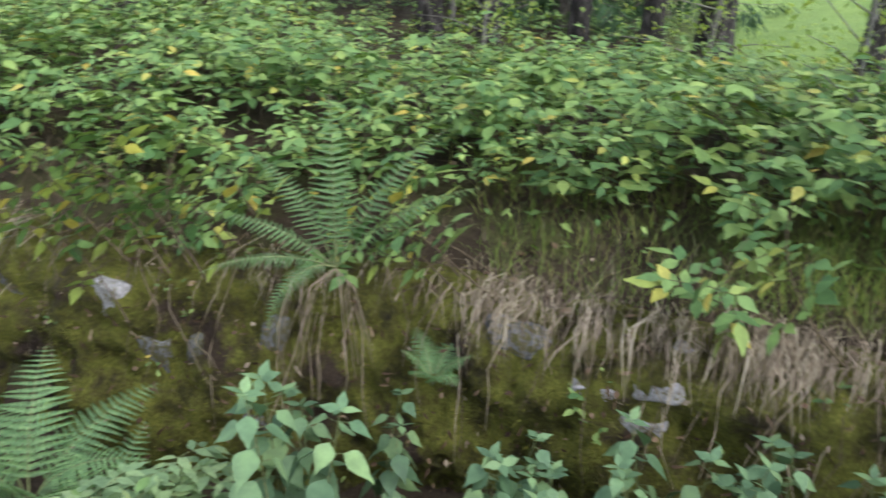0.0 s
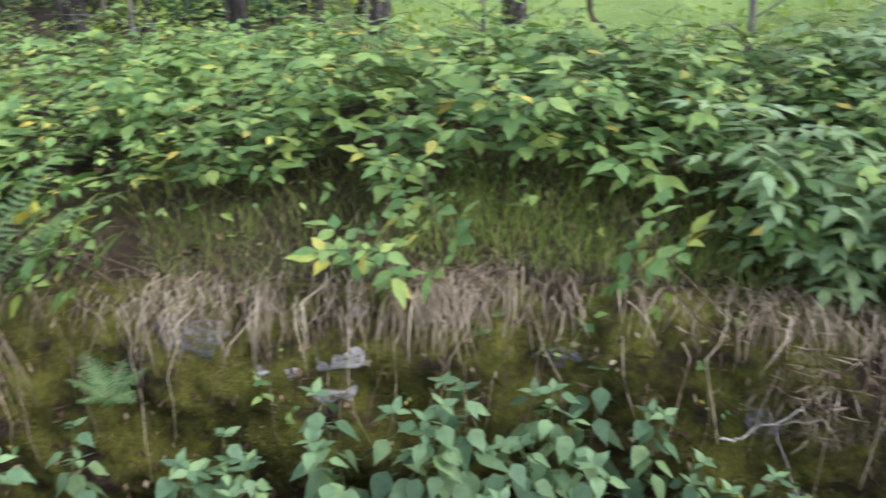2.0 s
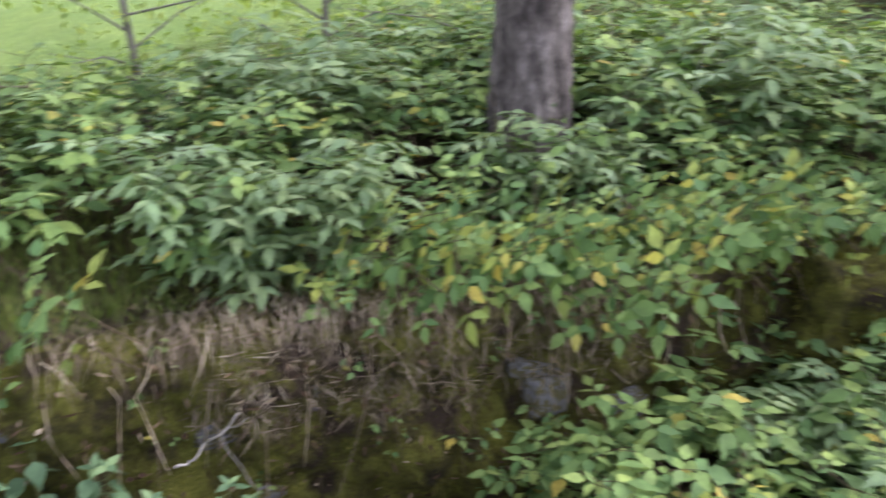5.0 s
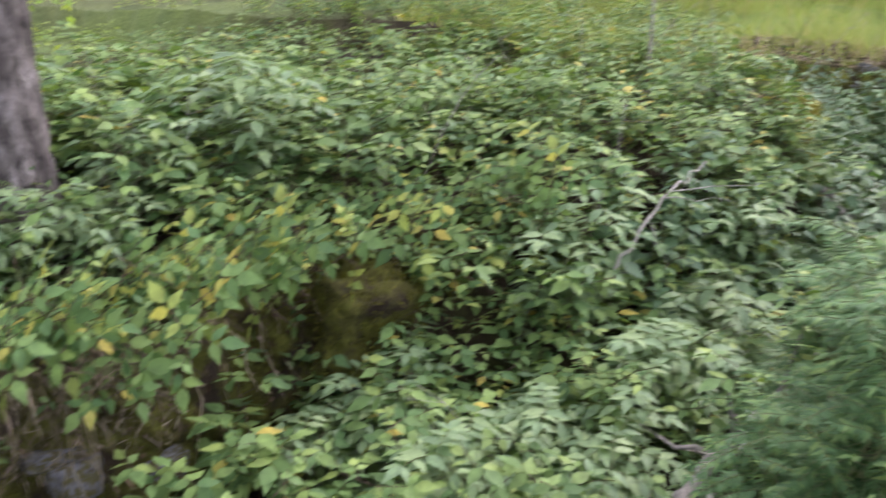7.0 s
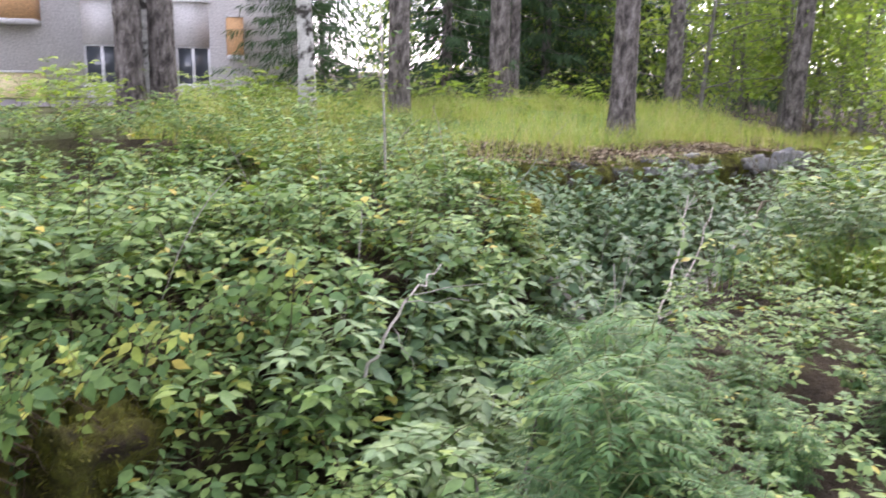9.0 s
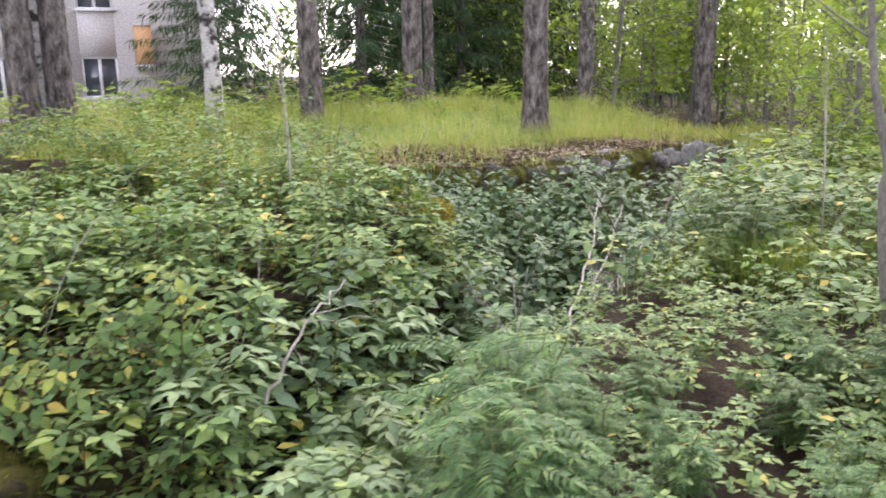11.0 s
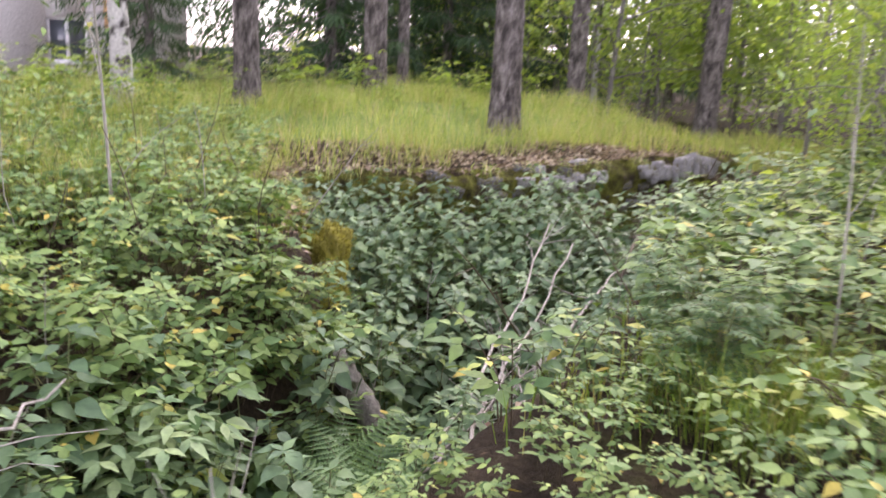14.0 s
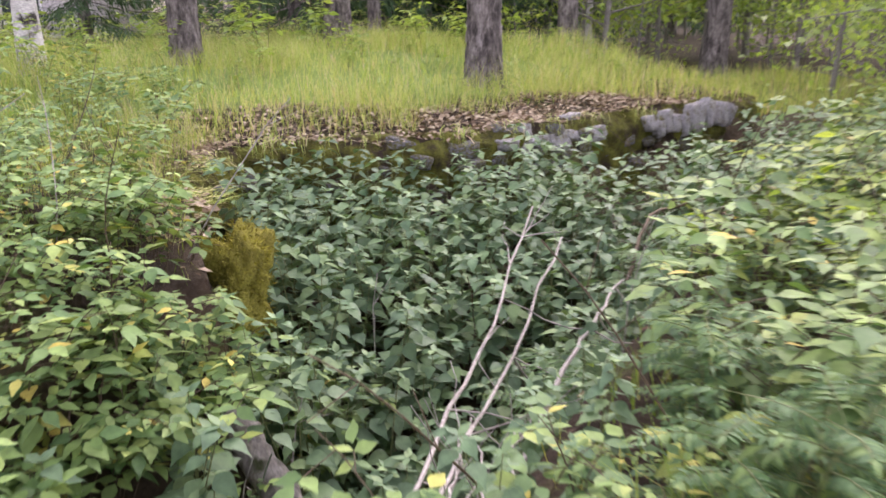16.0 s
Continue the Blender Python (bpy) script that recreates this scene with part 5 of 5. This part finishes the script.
def pine(label, x, y, r, h=17, lean=(0, 0), bark=BARK):
    soup, line = trunk_soup(h, r, lean, 34, 150, 1.35, 0.06) if bark is BARK else trunk_soup(h, r, lean, 16, 30)
    ob = thing("pine_tree", label, "tree", "pines", data=soup.mesh("pine_tree", [bark]))
    ob.matrix_basis = pose(x, y, hz(x, y) - 0.05)
    limbs, needles = Soup(), Soup()
    for k in range(26):
        t = rng.uniform(0.55, 1.0)
        p = np.array([np.interp(t * h, line[:, 2], line[:, c]) for c in range(3)])
        az = rng.uniform(0, 6.28)
        d = down_tilt(np.array(az), rng.uniform(-40, 10))
        n = (1.15 - t) * 4.2 * rng.uniform(0.6, 1.1)
        q = p + d * n
        tube(limbs, [p, (p + q) / 2 + [0, 0, 0.1], q], [0.045, 0.03, 0.012], 5)
        c = p + d * (n * rng.uniform(0.35, 1.05, (40, 1))) + rng.normal(0, 0.3, (40, 3))
        scatter(needles, SPRAY, c, rng.normal(0, 1, (40, 3)) + [0, 0, 0.4], rng.normal(0, 1, (40, 3)), rng.uniform(0.25, 0.5, 40))
    part("branching", limbs, BARK, ob)
    part("crown", needles, NEEDLE, ob, "dark green needle clumps")
    return ob


def young_tree(h=6.0, r=0.05, leaves=2600, leaf=0.085, low=0.12, spread=0.3, bark=SMOOTHBARK, foliage=BRIGHT):
    """A slender leafy tree: trunk, limbs, twigs and single leaves."""
    soup, line = trunk_soup(h, r, rng.uniform(-0.05, 0.05, 2), 8, 14, 1.2)
    limbs, crown = Soup(), Soup()
    n = 34
    for k in range(n):
        t = low + (0.99 - low) * k / n
        p = np.array([np.interp(t, np.linspace(0, 1, 14), line[:, c]) for c in range(3)])
        az = k * 2.4 + rng.uniform(-0.5, 0.5)
        d = down_tilt(np.array(az), rng.uniform(-45, 0))
        size = spread * h * (1.1 - 0.8 * t) * rng.uniform(0.6, 1.15)
        q = p + d * size - [0, 0, 0.12 * size]
        tube(limbs, [p, p + d * size * 0.5, q], [r * 0.35 * (1.2 - t), r * 0.2 * (1.2 - t), 0.003], 4)
        m = leaves // n
        s = rng.uniform(0.2, 1.05, (m, 1))
        c = p + d * size * s - np.array([0, 0, 0.12]) * size * s**2 + rng.normal(0, 0.16 * size + 0.04, (m, 3)) * [1, 1, 0.55]
        al = down_tilt(rng.uniform(0, 6.28, m), rng.uniform(-5, 50, m))
        scatter(crown, SIMPLE, c, al, face_of(al, 0.3), leaf * rng.uniform(0.7, 1.25, m))
    ob = thing("young_tree", "slender young broadleaf tree with bright green leaves", "tree", "young trees", data=soup.mesh("young_tree", [bark]))
    part("branching", limbs, bark, ob)
    part("crown", crown, foliage, ob)
    return ob


def spruce(h=13.0, low=0.04, boughs=160, tuft_size=1.0):
    soup, line = trunk_soup(h, 0.14, (0, 0), 9, 10)
    limbs, crown = Soup(), Soup()
    for k in range(boughs):
        t = low + (0.98 - low) * (k / boughs) ** 0.9
        p = np.array([0, 0, t * h])
        az = k * 2.399
        size = (1 - t) * h * 0.2 * rng.uniform(0.75, 1.1) + 0.15
        s = np.linspace(0, 1, 5)
        d = np.array([np.cos(az), np.sin(az), 0])
        arm = p + d * (s * size)[:, None] + np.array([0, 0, 1.0]) * (-0.35 * size * s + 0.2 * size * s**2)[:, None]
        tube(limbs, arm, np.linspace(0.018, 0.004, 5), 3)
        m = int((34 + 26 * size) / tuft_size)
        u2 = rng.uniform(0.12, 1.05, m)
        c = np.stack([np.interp(u2, s, arm[:, i]) for i in range(3)], 1) + rng.normal(0, 0.08, (m, 3)) * [1, 1, 0.4]
        side = np.array([-d[1], d[0], 0]) * rng.choice([-1, 1], m)[:, None]
        al = unit(side * 0.6 + d * 0.7 - np.array([0, 0, 1]) * rng.uniform(0.2, 1.1, (m, 1)) + rng.normal(0, 0.2, (m, 3)))
        scatter(crown, SPRAY, c, al, face_of(al, 0.5), tuft_size * rng.uniform(0.22, 0.5, m))
    ob = thing("spruce_tree", "dark green spruce with drooping boughs down to the ground", "tree", "spruces", data=soup.mesh("spruce_tree", [BARK]))
    part("branching", limbs, BARK, ob)
    part("crown", crown, NEEDLE, ob)
    return ob


def stand(ob, x, y, turn=0.0, size=1.0, first=False):
    m = pose(x, y, hz(x, y) - 0.05, 0, 0, turn) @ Matrix.Scale(size, 4)
    if first:
        ob.matrix_basis = m
        return ob
    twin = copy_thing(ob, m)
    twin.matrix_basis = m
    return twin


LAB_P = "tall pine with a straight grey-brown scaly trunk"
pine(LAB_P + " on the grassy mound", 12.16, -7.08, 0.2, 18)
pine(LAB_P + " behind the stone wall", 14.6, -12.3, 0.2, 18, (-0.01, -0.03))
pine(LAB_P + " on the grassy mound", 14.1, -3.95, 0.18, 17)
pine(LAB_P + " behind the mound", 15.2, -6.14, 0.19, 19)
pine(LAB_P, 17.6, -7.4, 0.11, 15)
pine(LAB_P, 15.4, -10.0, 0.17, 17)
pine(LAB_P + " among the raspberry bushes", 4.08, 1.42, 0.19, 16, (0.02, 0.0), BARK)
pine(LAB_P, 13.4, 0.22, 0.2, 17)
pine(LAB_P, 13.6, -0.22, 0.19, 18)
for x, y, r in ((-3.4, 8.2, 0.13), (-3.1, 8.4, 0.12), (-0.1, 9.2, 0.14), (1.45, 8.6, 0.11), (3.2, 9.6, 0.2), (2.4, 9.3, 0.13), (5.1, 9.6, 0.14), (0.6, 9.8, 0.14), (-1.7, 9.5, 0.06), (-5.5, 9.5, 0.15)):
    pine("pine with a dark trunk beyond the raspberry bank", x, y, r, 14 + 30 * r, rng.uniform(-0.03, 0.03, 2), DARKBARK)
birch = young_tree(12, 0.13, 3000, 0.09, 0.4, 0.18, BIRCHBARK, BRIGHT)
birch["label"], birch["group"] = "birch with white bark marked black", "birches"
birch.name = "birch_tree"
stand(birch, 13.3, -2.3, 0, 1, True)
stand(birch, 13.7, 0.0, 80, 1.0)
stand(birch, 20.5, -13.4, 120, 1.0)

yt = [young_tree(5.5, 0.04, 1300, 0.12), young_tree(7.5, 0.05, 1600, 0.13, 0.1), young_tree(4.0, 0.03, 1100, 0.11, 0.05, 0.36)]
spots_young = [(17.5, -11.5), (18.5, -14), (16.8, -15.5), (20.5, -11.2), (22.5, -9.2), (15.2, -14.6), (14.0, -15.8), (12.8, -14.2), (12.2, -13.0), (11.6, -11.8), (10.6, -11.9), (9.6, -10.9), (8.8, -10.2), (10.2, -13.5), (12, -16), (8, -12), (7.2, -9.6), (6.3, -9.4)]
grove = spaced(spots(400, 15, 29, -22, -10), 1.7)
spots_young += [(p[0], p[1]) for p in grove[:30] if abs(p[0] - 14.6) + abs(p[1] + 12.3) > 2]
for n, (x, y) in enumerate(spots_young):
    stand(yt[n % 3], x, y, rng.uniform(0, 360), rng.uniform(0.75, 1.2), n < 3)
for x, y, sc in ((3.4, 3.4, 0.45), (2.2, 4.2, 0.4), (4.6, 3.1, 0.5), (5.4, 2.2, 0.5), (-1.5, 6.6, 0.5), (-4, 6.4, 0.6), (-6, 7.5, 0.7), (0.4, 7.6, 0.45), (2.6, 8.0, 0.5), (-7, 10, 1), (-2.5, 11, 0.9), (0.2, 12, 0.9)):
    stand(yt[int(x * 3) % 3], x, y, rng.uniform(0, 360), sc)
sp = spruce()
for n, (x, y, sc) in enumerate(((19.0, -6.3, 0.85), (17.2, -2.75, 0.62), (21, -8.5, 1.1), (20.5, -9.4, 0.9), (23, -7.5, 1.1), (25, -13, 1.2), (22, -12, 1.0), (27, -16, 1.2), (1.9, 13, 0.9), (3.4, 13.5, 0.9), (0.4, 14, 1.0), (-3, 14, 1.0), (-6, 13, 1.0), (-9, 11, 1.0), (29, -22, 1.2))):
    stand(sp, x, y, rng.uniform(0, 360), sc, n == 0)
# woods that close the view
far_sp, far_yt = spruce(13.0, 0.04, 110, 2.2), young_tree(8, 0.08, 700, 0.34, 0.12, 0.3)
stand(far_sp, 40, -30, 0, 1.2, True)
stand(far_yt, 36, -34, 0, 1.2, True)
for n in range(15):
    az, d = np.radians(-62 + 3.1 * n + rng.uniform(-1, 1)), rng.uniform(22, 33)
    stand(far_yt, 2 + d * math.cos(az), -1 + d * math.sin(az), rng.uniform(0, 360), rng.uniform(0.8, 1.2))
for n in range(70):
    az = np.radians(-160 + 250 * n / 70 + rng.uniform(-2, 2))
    d = rng.uniform(38, 62)
    x, y = 3 + d * math.cos(az), d * math.sin(az)
    if not (22 < x and -6 < y < 30) and not (y > 30 and x > 5):
        stand(far_sp if rng.random() < 0.5 else far_yt, x, y, rng.uniform(0, 360), rng.uniform(1.0, 1.5))


# the young rowan that stands beside the path
def rowan(x, y):
    z = hz(x, y) - 0.06
    main = Soup()
    tube(main, np.array([(0, 0, 0), (0.046, 0.038, 0.4), (0.073, 0.06, 0.65), (0.085, 0.069, 0.85), (0.06, 0.05, 0.97), (0.042, 0.035, 1.08), (0.052, 0.043, 1.33), (0.068, 0.056, 1.6), (0.08, 0.066, 1.9), (0.1, 0.1, 2.8), (0.1, 0.12, 4.2)]), [0.045, 0.037, 0.034, 0.033, 0.03, 0.026, 0.024, 0.023, 0.021, 0.015, 0.006], 10, 0, 0.04)
    ob = thing("rowan_sapling", "forked young rowan with smooth grey-brown bark", "tree", data=main.mesh("rowan_sapling", [SMOOTHBARK]))
    ob.matrix_basis = pose(x, y, z)
    for line, r in (([(0.08, 0.066, 0.9), (0.118, 0.096, 1.1), (0.149, 0.122, 1.27), (0.169, 0.138, 1.46), (0.185, 0.152, 1.7), (0.21, 0.2, 2.5), (0.26, 0.25, 3.4)], 0.02),
                    ([(-0.056, -0.045, -0.02), (-0.064, -0.052, 0.45), (-0.069, -0.056, 0.74), (-0.074, -0.06, 0.99), (-0.087, -0.071, 1.16), (-0.072, -0.059, 1.41), (-0.059, -0.048, 1.63), (-0.07, -0.06, 2.6), (-0.12, -0.12, 3.6)], 0.024),
                    ([(-0.084, -0.068, 1.16), (-0.11, -0.09, 1.41), (-0.137, -0.112, 1.67), (-0.2, -0.2, 2.4)], 0.014),
                    ([(0.166, 0.136, 1.44), (0.294, 0.24, 1.56), (0.36, 0.294, 1.64)], 0.006), ([(0.168, 0.138, 1.5), (0.11, 0.09, 1.62), (0.145, 0.118, 1.75), (0.16, 0.13, 2.1)], 0.008),
                    ([(-0.087, -0.071, 1.2), (-0.25, -0.3, 1.35), (-0.4, -0.5, 1.5)], 0.008), ([(0.07, 0.06, 1.35), (-0.02, -0.06, 1.5), (-0.15, -0.25, 1.62)], 0.008)):
        s = Soup()
        tube(s, line, np.linspace(r, r * 0.5, len(line)), 7, 0, 0.04)
        part("limb", s, SMOOTHBARK, ob)
    stems, leaves = Soup(), Soup()
    for c, n in (((-0.4, -0.5, 1.5), 10), ((-0.15, -0.25, 1.62), 7), ((-0.2, -0.25, 1.85), 8), ((0.3, 0.25, 1.6), 4), ((-0.2, 0.3, 3.4), 22), ((0.2, 0.5, 3.2), 18), ((-0.2, -0.3, 3.1), 20)):
        for _ in range(n):
            p = np.array(c) + rng.normal(0, 0.16, 3)
            pinnate(leaves, stems, p, rng.uniform(0, 6.28), rng.uniform(-20, 20), 0.17, 6, 0.045, LANCE)
    part("leaf_stalks", stems, STEM, ob)
    part("leaves", leaves, BRIGHT, ob, "small feathered green leaves")


rowan(2.98, -3.88)


def whip(label, x, y, h, lean, r, leafy):
    """A thin upright stem with a few leaves."""
    s = Soup()
    k = np.linspace(0, 1, 7)
    line = np.stack([lean[0] * k**1.5, lean[1] * k**1.5, h * k], 1)
    tube(s, line, np.linspace(r, r * 0.4, 7), 5)
    for e in (0.5, 0.62, 0.75):
        p = np.array([np.interp(e, k, line[:, c]) for c in range(3)])
        tube(s, [p, p + [rng.uniform(-0.2, 0.2), rng.uniform(-0.2, 0.2), 0.35]], [r * 0.4, r * 0.2], 4)
    ob = thing("sapling_stem", label, "sapling", data=s.mesh("sapling_stem", [DEADWOOD if leafy < 20 or r > 0.01 else CANE]))
    ob.matrix_basis = pose(x, y, hz(x, y) - 0.03)
    if leafy:
        lv = Soup()
        c = np.stack([np.interp(rng.uniform(0.45, 1, leafy), k, line[:, i]) for i in range(3)], 1) + rng.normal(0, 0.14, (leafy, 3))
        al = down_tilt(rng.uniform(0, 6.28, leafy), rng.uniform(0, 40, leafy))
        scatter(lv, OVATE, c, al, face_of(al), 0.075)
        part("leaves", lv, GREEN, ob)


whip("pale thin sapling stem with forked top on the bank", 7.65, -2.25, 2.0, (0.0, 0.06), 0.014, 60)
whip("thin bare sapling stem beside the trench", 4.6, -5.15, 1.6, (0.2, -0.1), 0.008, 12)
whip("thin dark stalk with sparse leaves", 3.9, -2.55, 0.75, (0.05, 0.03), 0.006, 18)


# ---- the apartment building beyond the trees ----
def apartment_building():
    ob = thing("apartment_building", "grey plastered apartment building with white windows and yellow balconies", "building")
    base, top, front, y0, y1 = -0.4, 9.2, 30.0, -4.2, 24.0
    rows = [0.97 + 2.8 * k for k in range(3)]
    cols = [(-1.25, -0.15), (1.6, 2.72), (8.0, 9.2), (12, 13.2), (16, 17.2), (20, 21.2)]
    wall = Soup()
    ys = [y0] + [e for c in cols for e in c] + [y1]
    for k in range(0, len(ys), 2):
        box(wall, (front, ys[k], base), (front + 0.35, ys[k + 1], top))
    for a, b in cols:
        zs = [base] + [e for r in rows for e in (r, r + 1.32)] + [top]
        for k in range(0, len(zs), 2):
            box(wall, (front, a, zs[k]), (front + 0.35, b, zs[k + 1]))
    box(wall, (front + 0.352, y0, base), (front + 11, y0 + 0.3, top))
    box(wall, (front + 0.352, y1 - 0.3, base), (front + 11, y1, top))
    box(wall, (front + 10.7, y0 + 0.302, base), (front + 11, y1 - 0.302, top))
    part("wall", wall, PLASTER, ob)
    roof = Soup()
    box(roof, (front - 0.4, y0 - 0.3, top + 0.003), (front + 11.4, y1 + 0.3, top + 0.35))
    part("roof", roof, ROOFING, ob)
    for a, b in cols:
        for z in rows:
            w = part("window", box(Soup(), (front + 0.14, a + 0.07, z + 0.07), (front + 0.16, b - 0.07, z + 1.25)), GLASS, ob)
            fr = Soup()
            m = (a + b) / 2
            for lo, hi in (((a, z), (b, z + 0.07)), ((a, z + 1.25), (b, z + 1.32)), ((a, z + 0.072), (a + 0.07, z + 1.248)), ((b - 0.07, z + 0.072), (b, z + 1.248)), ((m - 0.05, z + 0.072), (m + 0.05, z + 1.248))):
                box(fr, (front + 0.08, *lo), (front + 0.2, *hi))
            part("frame", fr, WHITEPAINT, w)
            part("sill", box(Soup(), (front - 0.12, a - 0.08, z - 0.06), (front + 0.078, b + 0.08, z - 0.005)), WHITEPAINT, w)
    for y, z, m in ((3.9, 0.0, YELLOWPANEL), (3.9, 2.8, ORANGEPANEL), (3.9, 5.6, YELLOWPANEL), (13.8, 0.0, YELLOWPANEL), (13.8, 2.8, ORANGEPANEL), (-2.3, 1.85, ORANGEPANEL)):
        wide = 0.5 if y < 0 else 2.2
        b = part("balcony", box(Soup(), (front - 1.3, y, z), (front - 0.003, y + wide, z + 0.16)), PLASTER, ob)
        pn = Soup()
        box(pn, (front - 1.3, y, z + 0.162), (front - 1.24, y + wide, z + 1.35))
        box(pn, (front - 1.238, y, z + 0.162), (front - 0.003, y + 0.06, z + 1.35))
        box(pn, (front - 1.238, y + wide - 0.06, z + 0.162), (front - 0.003, y + wide, z + 1.35))
        part("parapet", pn, m, b)
        part("rail", box(Soup(), (front - 1.34, y - 0.03, z + 1.353), (front - 1.2, y + wide + 0.03, z + 1.41)), PLASTER, b)


apartment_building()
road = Soup()
xs, ys = np.linspace(22, 27, 11), np.linspace(-8, 40, 60)
A, B = np.meshgrid(xs, ys, indexing="ij")
i, j = np.meshgrid(np.arange(10), np.arange(59), indexing="ij")
road.add(np.stack([A, B, height(A, B) + 0.05], -1), np.stack([i * 60 + j, (i + 1) * 60 + j, (i + 1) * 60 + j + 1, i * 60 + j + 1], -1).reshape(-1, 4))
thing("road", "pale worn asphalt lane before the building", "road", kind="structure", data=road.mesh("road", [ASPHALT]))
